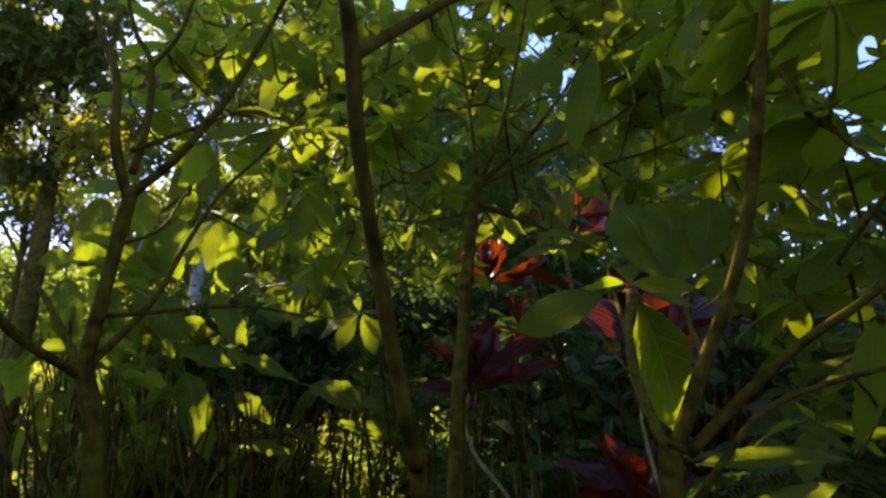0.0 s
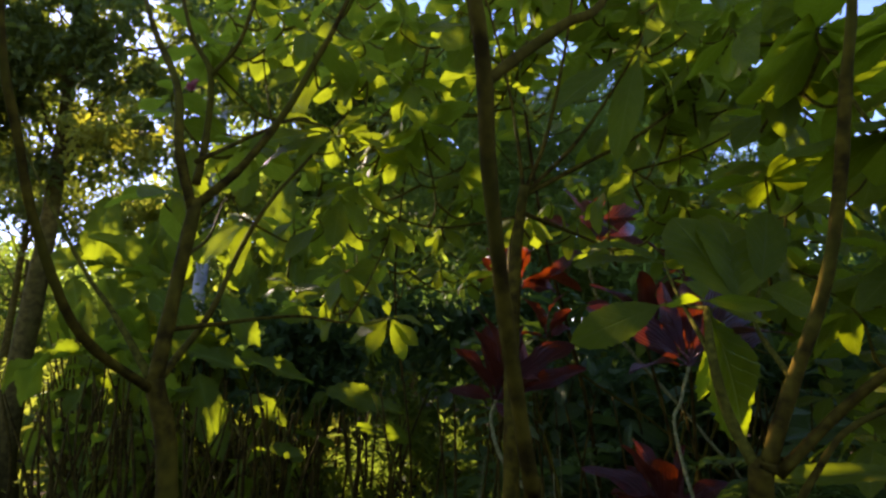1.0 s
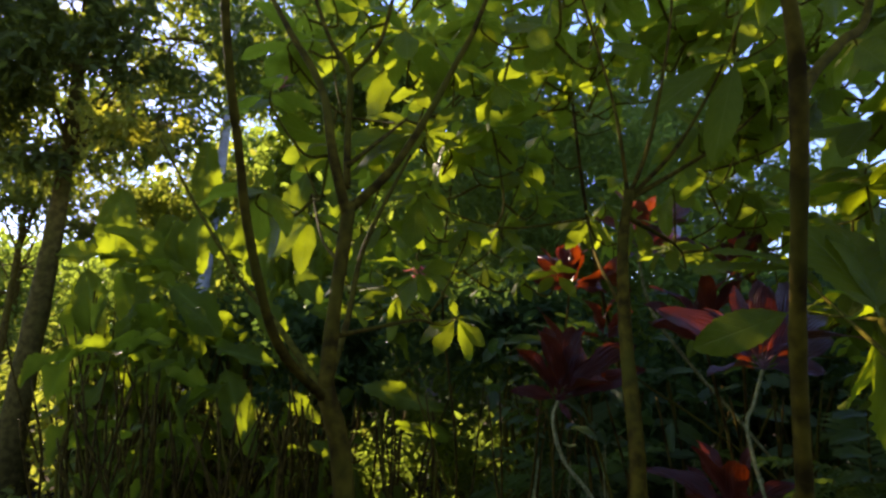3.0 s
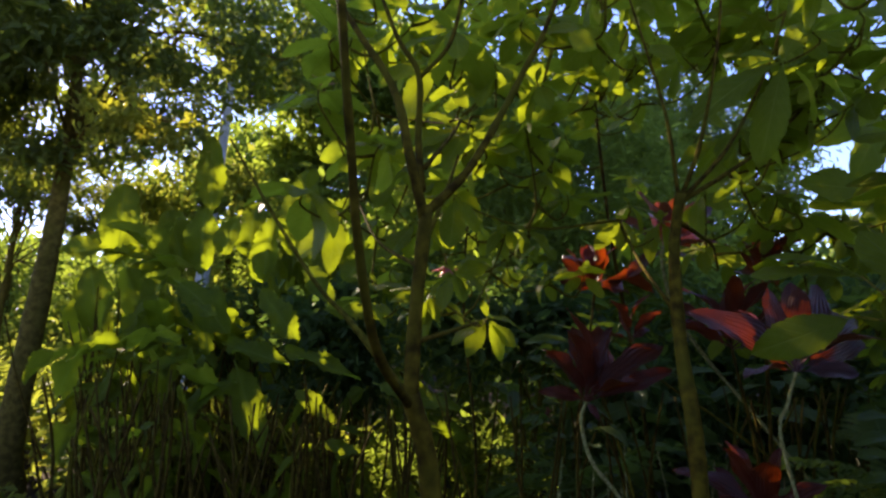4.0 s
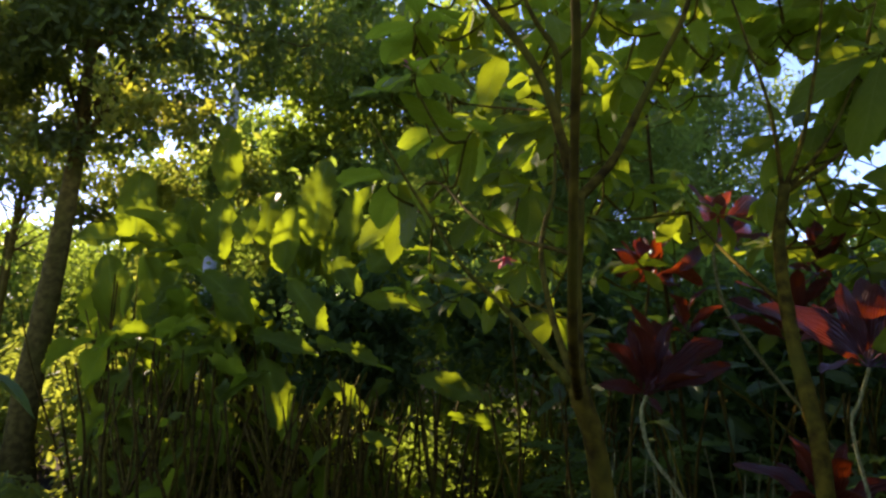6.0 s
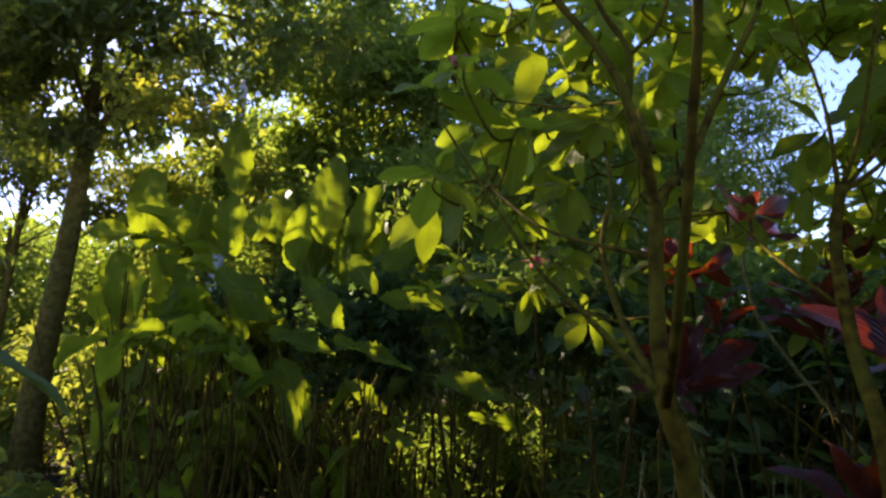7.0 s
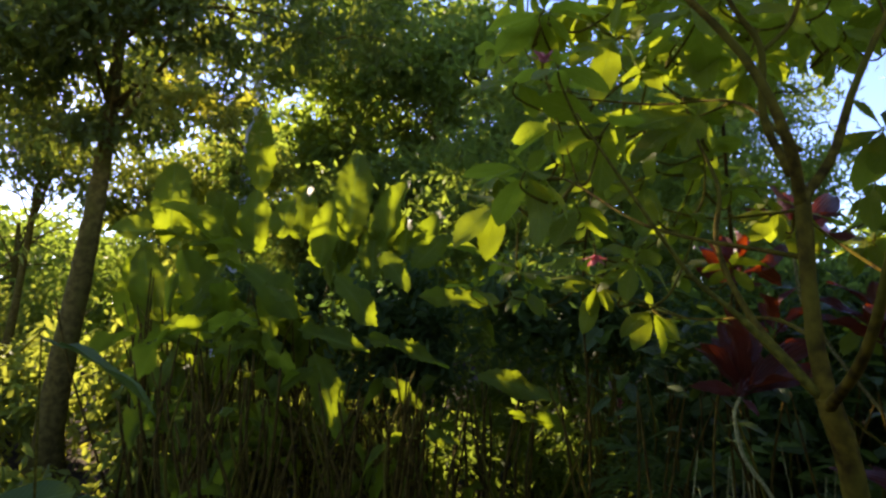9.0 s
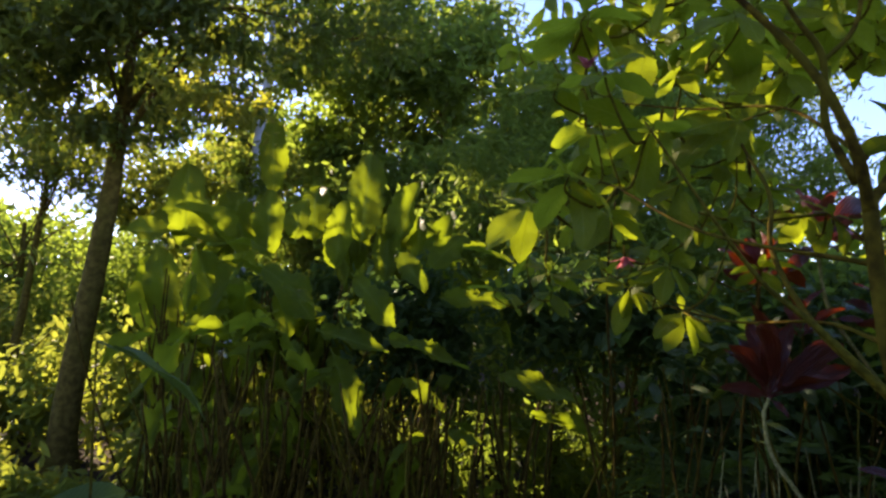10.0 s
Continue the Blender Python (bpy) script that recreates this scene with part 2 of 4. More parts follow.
def leaf_cloud(name, centres, sizes, mat, parent, seed=1, slim=0.42, hang=0.35, label=""):
    """Many small folded leaves in one mesh, at the given centres."""
    g = np.random.default_rng(seed)
    n = len(centres)
    c = np.asarray(centres, float)
    d = g.normal(size=(n, 3))
    d[:, 2] -= hang * 1.5
    d /= np.linalg.norm(d, axis=1)[:, None]
    h = g.normal(size=(n, 3))
    h[:, 2] += 0.8
    side = np.cross(d, h)
    side /= np.linalg.norm(side, axis=1)[:, None] + 1e-9
    nrm = np.cross(side, d)
    L = (np.asarray(sizes) * g.uniform(0.7, 1.25, n))[:, None]
    W = L * slim * g.uniform(0.8, 1.2, n)[:, None]
    v = np.empty((n, 6, 3), dtype=np.float32)
    v[:, 0] = c
    v[:, 1] = c + d * L * 0.35 + side * W * 0.5 + nrm * W * 0.16
    v[:, 2] = c + d * L * 0.70 + side * W * 0.36 + nrm * W * 0.10
    v[:, 3] = c + d * L - nrm * L * 0.12
    v[:, 4] = c + d * L * 0.70 - side * W * 0.36 + nrm * W * 0.10
    v[:, 5] = c + d * L * 0.35 - side * W * 0.5 + nrm * W * 0.16
    quads = np.array([[0, 1, 2, 3], [0, 3, 4, 5]], dtype=np.int32)
    idx = (np.arange(n, dtype=np.int32)[:, None, None] * 6 + quads[None]).reshape(-1)
    me = bpy.data.meshes.new(name)
    me.vertices.add(n * 6)
    me.vertices.foreach_set("co", v.ravel())
    me.loops.add(n * 8)
    me.loops.foreach_set("vertex_index", idx)
    me.polygons.add(n * 2)
    me.polygons.foreach_set("loop_start", np.arange(0, n * 8, 4, dtype=np.int32))
    me.materials.append(mat)
    me.update(calc_edges=True)
    me.validate()
    ob = part(name, me, parent, None, label) if parent else new(name, me)
    return ob


# leaves left out along shafts to the sun, placing its light on chosen spots: a point under each, and its radius
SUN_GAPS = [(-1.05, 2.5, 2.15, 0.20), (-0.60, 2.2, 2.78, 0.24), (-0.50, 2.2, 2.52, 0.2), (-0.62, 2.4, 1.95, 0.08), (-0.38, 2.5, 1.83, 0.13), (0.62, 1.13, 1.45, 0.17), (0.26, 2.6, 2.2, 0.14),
            # the last shaft here clears the line from the camera to the sun
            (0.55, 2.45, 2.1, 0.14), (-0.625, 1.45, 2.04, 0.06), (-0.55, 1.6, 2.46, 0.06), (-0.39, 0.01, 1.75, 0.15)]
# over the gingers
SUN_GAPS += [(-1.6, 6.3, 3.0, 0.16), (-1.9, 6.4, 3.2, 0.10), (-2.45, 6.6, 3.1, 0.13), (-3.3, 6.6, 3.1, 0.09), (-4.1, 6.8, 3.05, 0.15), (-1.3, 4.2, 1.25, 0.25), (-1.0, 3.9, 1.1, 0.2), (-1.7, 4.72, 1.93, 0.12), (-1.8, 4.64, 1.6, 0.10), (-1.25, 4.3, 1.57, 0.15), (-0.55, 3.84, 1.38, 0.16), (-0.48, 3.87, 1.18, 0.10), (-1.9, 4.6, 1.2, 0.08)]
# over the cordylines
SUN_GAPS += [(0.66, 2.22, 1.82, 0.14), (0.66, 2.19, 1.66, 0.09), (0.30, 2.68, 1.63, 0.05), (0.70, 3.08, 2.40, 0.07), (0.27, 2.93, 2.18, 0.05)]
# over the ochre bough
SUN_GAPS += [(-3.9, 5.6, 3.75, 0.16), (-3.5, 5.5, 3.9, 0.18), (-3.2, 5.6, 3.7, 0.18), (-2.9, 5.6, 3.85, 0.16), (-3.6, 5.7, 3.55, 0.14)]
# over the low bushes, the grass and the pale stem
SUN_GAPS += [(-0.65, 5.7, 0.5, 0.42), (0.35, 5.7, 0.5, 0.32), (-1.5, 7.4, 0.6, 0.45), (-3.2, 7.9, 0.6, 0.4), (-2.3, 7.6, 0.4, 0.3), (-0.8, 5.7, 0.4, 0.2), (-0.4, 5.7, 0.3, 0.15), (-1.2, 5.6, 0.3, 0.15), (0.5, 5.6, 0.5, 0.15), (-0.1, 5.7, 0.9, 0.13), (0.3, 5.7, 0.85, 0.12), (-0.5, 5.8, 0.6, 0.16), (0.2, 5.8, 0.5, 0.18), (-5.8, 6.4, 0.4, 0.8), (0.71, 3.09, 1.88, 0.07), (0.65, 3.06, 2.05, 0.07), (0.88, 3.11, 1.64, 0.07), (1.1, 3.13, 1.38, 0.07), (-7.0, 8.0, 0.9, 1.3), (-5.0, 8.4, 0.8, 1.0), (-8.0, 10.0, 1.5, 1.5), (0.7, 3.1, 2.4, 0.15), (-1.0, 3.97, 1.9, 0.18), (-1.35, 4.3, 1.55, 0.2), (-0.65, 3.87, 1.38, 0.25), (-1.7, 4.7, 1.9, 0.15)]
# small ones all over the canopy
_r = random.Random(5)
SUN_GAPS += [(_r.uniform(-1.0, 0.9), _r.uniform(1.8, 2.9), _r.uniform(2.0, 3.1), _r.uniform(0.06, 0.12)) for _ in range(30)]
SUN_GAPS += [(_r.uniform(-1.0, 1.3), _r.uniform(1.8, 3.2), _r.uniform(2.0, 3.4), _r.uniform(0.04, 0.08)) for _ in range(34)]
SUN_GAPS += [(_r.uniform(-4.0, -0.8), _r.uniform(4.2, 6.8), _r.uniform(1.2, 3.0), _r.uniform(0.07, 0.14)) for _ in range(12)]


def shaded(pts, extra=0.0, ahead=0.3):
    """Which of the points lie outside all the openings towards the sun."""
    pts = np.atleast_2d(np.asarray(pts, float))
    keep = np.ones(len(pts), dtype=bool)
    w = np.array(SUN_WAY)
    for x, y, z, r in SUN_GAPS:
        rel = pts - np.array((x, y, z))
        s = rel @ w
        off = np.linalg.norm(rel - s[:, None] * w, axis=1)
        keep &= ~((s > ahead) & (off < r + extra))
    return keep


def clumped(g, n, centre, radii, clumps, spread, hollow=0.0):
    """n points gathered round random clump centres inside an ellipsoid."""
    k = g.normal(size=(clumps, 3))
    k /= np.linalg.norm(k, axis=1)[:, None]
    k *= (hollow + (1 - hollow) * g.uniform(0, 1, clumps) ** (1 / 3))[:, None]
    k = k * np.asarray(radii) + np.asarray(centre)
    size = g.uniform(0.5, 1.3, clumps) * spread
    pick = g.integers(0, clumps, n)
    return k[pick] + g.normal(size=(n, 3)) * size[pick][:, None] * np.array((1, 1, 0.7)), k


def tree(name, base, path, crown, label, leaf, count, size, bark, seed, clumps=60, spread=0.35, limbs=9, radius=0.15, hollow=0.2, slim=0.42, group=""):
    """A tree with a tapered trunk along path, limbs to its leaf clumps and a crown of loose leaves."""
    g = np.random.default_rng(seed)
    t = thing(name, base, label, "tree", group)
    rows = [(*base, radius * 1.35)] + [(*p, radius * (1 - 0.75 * (i + 1) / len(path))) for i, p in enumerate(path)]
    part("trunk", tube("trunk", rows, bark, 10), t)
    pts, k = clumped(g, count, crown[0], crown[1], clumps, spread, hollow)
    c = spline(rows, 6)
    for i in range(min(limbs, clumps)):
        start = c[int(len(c) * g.uniform(0.62, 0.98)) - 1]
        end = k[i]
        mid = (start[:3] + end) / 2 + np.array((0, 0, 0.25)) + g.normal(size=3) * 0.15
        part("limb", tube("limb", [(*start[:3], start[3] * 0.34), (*mid, start[3] * 0.2), (*end, 0.006)], bark, 6, 5), t)
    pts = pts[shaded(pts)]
    leaf_cloud("crown", pts, np.full(len(pts), size), leaf, t, seed, slim)
    return t


# ---- ground ----
def ground():
    n, half = 80, 150.0
    grid = np.linspace(-1, 1, n + 1)
    grid = np.sign(grid) * np.abs(grid) ** 2.2 * half
    verts = [(x, y + 4, 0.10 * noise.noise((x * 0.5, y * 0.5, 0)) + 0.03 * noise.noise((x * 3, y * 3, 2)) if abs(x) < 40 and abs(y) < 40 else 0.0)
             for y in grid for x in grid]
    faces = [(j * (n + 1) + i, j * (n + 1) + i + 1, (j + 1) * (n + 1) + i + 1, (j + 1) * (n + 1) + i) for j in range(n) for i in range(n)]
    tagged(new("ground", mesh_of("ground", verts, faces, M_SOIL)), "dark bare garden soil under the planting", "ground", kind="structure")


ground()
litter = leaf_cloud("leaf_litter", np.column_stack([rng.uniform(-7, 5, 7000), rng.uniform(-2, 9, 7000), rng.uniform(0.04, 0.12, 7000)]),
                    np.full(7000, 0.11), M_OCHRE, None, 3, hang=0.0)
tagged(litter, "dry brown leaf litter scattered over the soil", "leaf litter", kind="stuff")

# ---- whorled-leaf shrubs ----
SHRUB_LEAVES = [leaf_mesh("shrub_leaf", M_SHRUB, 0.45, f, d, w, 0.55, 0.95, 21, 4, i, 0.09, 0.035, tw, 0.2, 0.05, 0.06)
                for i, (f, d, w, tw) in enumerate(((0.16, 0.18, 0.010, 0.1), (0.10, 0.30, 0.016, -0.2), (0.22, 0.10, 0.008, 0.2), (0.14, 0.42, 0.014, 0.3), (0.08, 0.05, 0.018, -0.3)))]
NEAR_LEAVES = [leaf_mesh("near_leaf", M_NEAR, 0.48, f, d, w, 0.53, 0.85, 25, 4, i + 9, 0.07, 0.03, tw, 0.2, 0.05, 0.04)
               for i, (f, d, w, tw) in enumerate(((0.12, 0.15, 0.010, 0.1), (0.18, 0.28, 0.012, -0.2), (0.06, 0.08, 0.014, 0.2)))]


# openings between the shrubs towards the open sky: a point on the line, its direction and its radius
SKY_GAPS = [((-1.47, 0.16, 1.79), (0.589, 0.77, 0.247), 0.27), ((-1.27, 0.17, 1.78), (0.56, 0.77, 0.305), 0.25), ((-0.8, 0.05, 1.78), (0.602, 0.76, 0.243), 0.12),
            ((-0.65, 0.03, 1.78), (0.585, 0.773, 0.247), 0.2), ((-1.15, 0.15, 1.79), (0.596, 0.727, 0.34), 0.2), ((-0.65, 0.03, 1.78), (0.413, 0.836, 0.361), 0.13)]


def screened(p):
    """Whether a point lies outside the openings towards the sky."""
    for at, way, r in SKY_GAPS:
        rel = Vector(p) - Vector(at)
        if (rel - Vector(way) * rel.dot(Vector(way))).length < r:
            return False
    return True


class Shrub:
    """A shrub of several stems whose twigs end in whorls of leaves."""

    def __init__(self, base, label):
        self.ob = thing("shrub", base, label, "shrub", "whorled shrubs")
        self.anchors = []
        self.leaves = 0

    def stem(self, rows, name="stem", mat=None, sides=9, grow=True):
        part(name, tube(name, [(x, y, z, r * 0.86) for x, y, z, r in rows], mat or M_BARK, sides, 6, 0.07), self.ob)
        if grow:
            c = spline(rows, 4)
            self.anchors += [Vector(p[:3]) for p in c[len(c) // 3:] if p[2] > 1.7]

    def whorl(self, g, at, size, count=7, axis=None, lift=-10.0, spread=14.0, meshes=None, twig=True, spin=None):
        at = Vector(at)
        if not screened(at):
            return
        ax = Vector(axis) if axis else Vector((g.normal() * 0.35, g.normal() * 0.35, 1.0))
        ax.normalize()
        side = ax.orthogonal().normalized()
        other = ax.cross(side)
        meshes = meshes or SHRUB_LEAVES
        a0 = g.uniform(0, 6.28) if spin is None else radians(spin)
        for k in range(count):
            a = a0 + 6.283 * k / count + g.normal() * 0.16
            e = radians(lift + g.normal() * spread)
            way = (side * math.cos(a) + other * math.sin(a)) * math.cos(e) + ax * math.sin(e)
            length = size * g.uniform(0.72, 1.1)
            part("leaf", meshes[int(g.integers(len(meshes)))], self.ob, along(at + ax * g.uniform(-0.012, 0.012), way, length, ax, g.normal() * 16, g.uniform(0.88, 1.1)))
            self.leaves += 1
        for k in range(2):
            a = g.uniform(0, 6.28)
            way = side * math.cos(a) + other * math.sin(a) + ax * 1.2
            part("leaf", meshes[0], self.ob, along(at, way, size * g.uniform(0.25, 0.45), ax, g.normal() * 20))
            self.leaves += 1
        if twig and self.anchors:
            near = min(self.anchors, key=lambda p: (p - at).length + 0.8 * max(0.0, p.z - at.z))
            low = at - ax * 0.05
            mid = (near + low) / 2 + Vector((g.normal() * 0.03, g.normal() * 0.03, -0.05 - 0.06 * (near - at).length))
            part("twig", tube("twig", [(*near, 0.0065), (*mid, 0.0045), (*low, 0.0036), (*(at + ax * 0.012), 0.003)], M_TWIG, 6, 4), self.ob)
            self.anchors += [mid, low]

    def blades(self, base, tips, wide, meshes=None, roll=0.0, up=(0.0, -0.55, 0.83)):
        """Single leaves from one base to the given tips."""
        pool = meshes or SHRUB_LEAVES
        for i, tip in enumerate(tips):
            way = Vector(tip) - Vector(base)
            part("leaf", pool[i % len(pool)], self.ob, along(base, way, way.length * 1.03, up, roll, wide))
            self.leaves += 1


g = np.random.default_rng(21)

# slim double-stemmed shrub close to the path
slim = Shrub((0.02, 0.86, 0.0), "slender brown-stemmed shrub with a high fork")
slim.stem([(0.02, 0.86, -0.02, 0.017), (0.0, 0.82, 0.72, 0.015), (-0.03, 0.745, 1.50, 0.0120), (-0.036, 0.725, 1.567, 0.0115), (-0.063, 0.672, 1.73, 0.0105), (-0.086, 0.608, 1.907, 0.010),
           (-0.091, 0.587, 2.01, 0.0105), (-0.105, 0.57, 2.12, 0.0085), (-0.16, 0.56, 2.47, 0.007), (-0.2, 0.57, 2.75, 0.005)])
slim.stem([(-0.090, 0.588, 2.0, 0.008), (-0.05, 0.62, 2.045, 0.0075), (0.01, 0.65, 2.10, 0.007), (0.08, 0.69, 2.17, 0.006), (0.2, 0.786, 2.47, 0.005)], "branch")
for at in ((-0.22, 0.587, 2.795), (0.22, 0.812, 2.514), (-0.02, 0.866, 2.699), (0.06, 1.07, 2.647)):
    slim.whorl(g, at, 0.2, 7)

# forked shrub that the camera passes
fork = Shrub((-0.56, 0.92, 0.0), "forked grey-brown shrub with several spreading limbs")
fork.stem([(-0.56, 1.02, -0.02, 0.031), (-0.585, 1.05, 0.9, 0.027), (-0.619, 1.093, 1.50, 0.022), (-0.655, 1.10, 1.67, 0.021)], "trunk")
fork.stem([(-0.655, 1.10, 1.66, 0.018), (-0.648, 1.135, 1.80, 0.0155), (-0.627, 1.174, 2.022, 0.0165)], "trunk")
fork.stem([(-0.63, 1.17, 1.99, 0.013), (-0.66, 1.16, 2.12, 0.0115), (-0.695, 1.21, 2.28, 0.010), (-0.78, 1.27, 2.44, 0.008), (-0.88, 1.38, 2.64, 0.005)], "limb")
fork.stem([(-0.627, 1.174, 2.01, 0.012), (-0.545, 1.20, 2.10, 0.010), (-0.466, 1.24, 2.24, 0.009), (-0.41, 1.245, 2.35, 0.008), (-0.357, 1.25, 2.46, 0.0065), (-0.24, 1.30, 2.8, 0.004)], "limb")
fork.stem([(-0.636, 1.19, 2.06, 0.010), (-0.643, 1.25, 2.19, 0.009), (-0.643, 1.25, 2.33, 0.008), (-0.69, 1.26, 2.42, 0.006), (-0.75, 1.3, 2.6, 0.004)], "limb")
fork.stem([(-0.643, 1.25, 2.32, 0.006), (-0.58, 1.24, 2.39, 0.0055), (-0.55, 1.25, 2.5, 0.005), (-0.52, 1.3, 2.7, 0.003)], "branch")
fork.stem([(-0.655, 1.10, 1.65, 0.011), (-0.705, 0.95, 1.75, 0.009), (-0.728, 0.86, 1.90, 0.008), (-0.736, 0.817, 2.02, 0.0075), (-0.746, 0.771, 2.183, 0.007), (-0.77, 0.76, 2.55, 0.005)], "limb")
fork.stem([(-0.655, 1.10, 1.66, 0.010), (-0.645, 1.32, 1.80, 0.008), (-0.632, 1.46, 1.96, 0.007), (-0.58, 1.54, 2.11, 0.0065), (-0.52, 1.75, 2.30, 0.005), (-0.46, 1.95, 2.5, 0.004)], "limb")
fork.stem([(-0.655, 1.10, 1.66, 0.010), (-0.764, 1.15, 1.794, 0.0065), (-0.839, 1.18, 1.873, 0.005), (-0.941, 1.2, 2.029, 0.0038), (-1.026, 1.22, 2.17, 0.0025)], "limb", M_TWIG, 8, False)
fork.stem([(-0.63, 1.17, 2.1, 0.006), (-0.53, 1.55, 2.338, 0.0045), (-0.58, 1.94, 2.472, 0.0045), (-0.80, 2.28, 2.622, 0.003)], "branch")
fork.stem([(-0.648, 1.12, 1.76, 0.006), (-0.50, 1.5, 1.80, 0.0045), (-0.45, 1.99, 1.80, 0.004), (-0.5, 2.44, 1.874, 0.003)], "branch")
fork.stem([(-0.64, 1.15, 1.90, 0.006), (-0.75, 1.57, 2.02, 0.0045), (-0.86, 2.0, 2.24, 0.004), (-0.95, 2.4, 2.25, 0.003)], "branch")
for at, size, n, lift in (((-0.379, 1.94, 2.673), 0.19, 6, -15), ((-0.497, 2.2, 2.525), 0.22, 7, -5),
                          ((-0.92, 1.92, 2.751), 0.24, 6, -20),
                          ((-0.33, 2.17, 2.16), 0.14, 7, -32), ((-0.50, 2.28, 2), 0.18, 7, -22), ((-0.849, 2.33, 2.948), 0.2, 6, -18)):
    fork.whorl(g, at, size, n, lift=lift)
fork.blades((-0.586, 2.45, 1.928), ((-0.737, 2.4, 1.922), (-0.741, 2.5, 1.995), (-0.586, 2.3, 1.951), (-0.427, 2.4, 1.852), (-0.629, 2.5, 1.739), (-0.558, 2.35, 1.838), (-0.415, 2.5, 2.014), (-0.611, 2.45, 1.806)), 0.9)
fork.blades((-0.345, 2.5, 1.834), ((-0.443, 2.45, 1.695), (-0.496, 2.4, 1.776), (-0.366, 2.5, 1.91), (-0.182, 2.55, 1.849), (-0.224, 2.5, 1.723), (-0.272, 2.5, 1.666)), 0.95)
fork.stem([(-0.45, 1.99, 1.80, 0.004), (-0.52, 2.25, 1.87, 0.003), (-0.586, 2.45, 1.928, 0.003)], "twig", M_TWIG, 6, False)
fork.stem([(-0.45, 1.99, 1.80, 0.004), (-0.40, 2.25, 1.80, 0.003), (-0.345, 2.5, 1.834, 0.003)], "twig", M_TWIG, 6, False)
fork.blades((-0.957, 2.55, 2.268), ((-1.157, 2.5, 2.105), (-1.024, 2.48, 2.048), (-0.856, 2.6, 2.156), (-0.884, 2.7, 2.345), (-1.084, 2.7, 2.339)), 1.02)
fork.blades((-0.588, 2.2, 2.819), ((-0.781, 2.1, 2.709), (-0.693, 2.1, 2.593), (-0.565, 2.2, 3.01), (-0.469, 2.2, 2.752), (-0.69, 2.3, 3.01), (-0.444, 2.3, 2.945)), 0.95)
fork.blades((-0.47, 1.83, 2.40), ((-0.731, 1.7, 2.35), (-0.716, 1.7, 2.297), (-0.634, 1.75, 2.442), (-0.569, 1.7, 2.311), (-0.355, 1.9, 2.522), (-0.435, 1.8, 2.305)), 0.8)
fork.stem([(-0.53, 1.55, 2.338, 0.005), (-0.48, 1.72, 2.38, 0.004), (-0.47, 1.83, 2.40, 0.003)], "twig", M_TWIG, 6, False)

# fan-branched shrub
fan = Shrub((0.0, 1.3, 0.0), "green-leaved shrub with a fan of thin branches")
fan.stem([(0.0, 1.38, -0.02, 0.028), (0.01, 1.42, 0.9, 0.026), (0.029, 1.471, 1.473, 0.023), (0.054, 1.584, 1.739, 0.021), (0.083, 1.66, 2.0, 0.019), (0.11, 1.66, 2.17, 0.017)], "trunk")
fan.stem([(0.11, 1.67, 2.147, 0.008), (0.09, 1.67, 2.378, 0.006), (0.06, 1.71, 2.602, 0.005), (0.0, 1.75, 2.907, 0.004)], "branch")
fan.stem([(0.11, 1.67, 2.147, 0.009), (0.19, 1.67, 2.348, 0.007), (0.27, 1.68, 2.7, 0.005), (0.3, 1.7, 2.953, 0.004)], "branch")
fan.stem([(0.11, 1.67, 2.147, 0.009), (0.29, 1.71, 2.332, 0.007), (0.49, 1.81, 2.621, 0.005), (0.62, 1.88, 2.868, 0.004)], "branch")
fan.stem([(0.11, 1.67, 2.147, 0.010), (0.31, 1.75, 2.264, 0.008), (0.57, 1.93, 2.431, 0.0065), (0.84, 2.07, 2.664, 0.005), (1.06, 2.14, 2.911, 0.004)], "branch")
fan.stem([(0.10, 1.67, 2.097, 0.009), (0.35, 1.97, 2.074, 0.006), (0.55, 2.33, 2.084, 0.004)], "branch")
fan.stem([(0.06, 1.64, 1.844, 0.008), (0.10, 1.98, 2.024, 0.006), (0.18, 2.36, 2.228, 0.004)], "branch")
for at, size, n, lift in (((0.265, 2.60, 2.27), 0.2, 7, -42), ((0.553, 2.45, 2.125), 0.18, 7, -18), ((0.415, 2.45, 2.557), 0.18, 7, -20),
                          ((0.14, 2.41, 2.403), 0.2, 7, -8), ((1.06, 2.14, 2.931), 0.22, 7, -10), ((0.84, 2.04, 2.682), 0.2, 6, -12)):
    fan.whorl(g, at, size, n, lift=lift)
# added towards the sun, meant to shade the broad leaves by the path
fan.whorl(g, (-0.52, 2.57, 2.43), 0.24, 9, lift=-15)
fan.whorl(g, (-0.20, 2.36, 2.60), 0.22, 10, lift=-15)
fan.blades((0.50, 1.735, 2.623), ((0.176, 1.726, 2.454), (0.383, 1.682, 2.31), (0.344, 1.693, 2.625), (0.673, 1.742, 2.493), (0.624, 1.805, 2.797), (0.434, 1.884, 2.672)), 0.66)
fan.blades((0.85, 2.684, 2.69), ((0.58, 2.663, 2.593), (0.677, 2.625, 2.435), (0.717, 2.721, 2.867), (0.977, 2.639, 2.579), (0.728, 2.57, 2.449), (1.073, 2.797, 2.883)), 0.8)
fan.stem([(0.45, 1.85, 2.36, 0.005), (0.48, 1.8, 2.5, 0.004), (0.50, 1.735, 2.623, 0.003)], "twig", M_TWIG, 6, False)
fan.stem([(0.72, 2.05, 2.55, 0.005), (0.80, 2.4, 2.6, 0.004), (0.85, 2.684, 2.69, 0.003)], "twig", M_TWIG, 6, False)

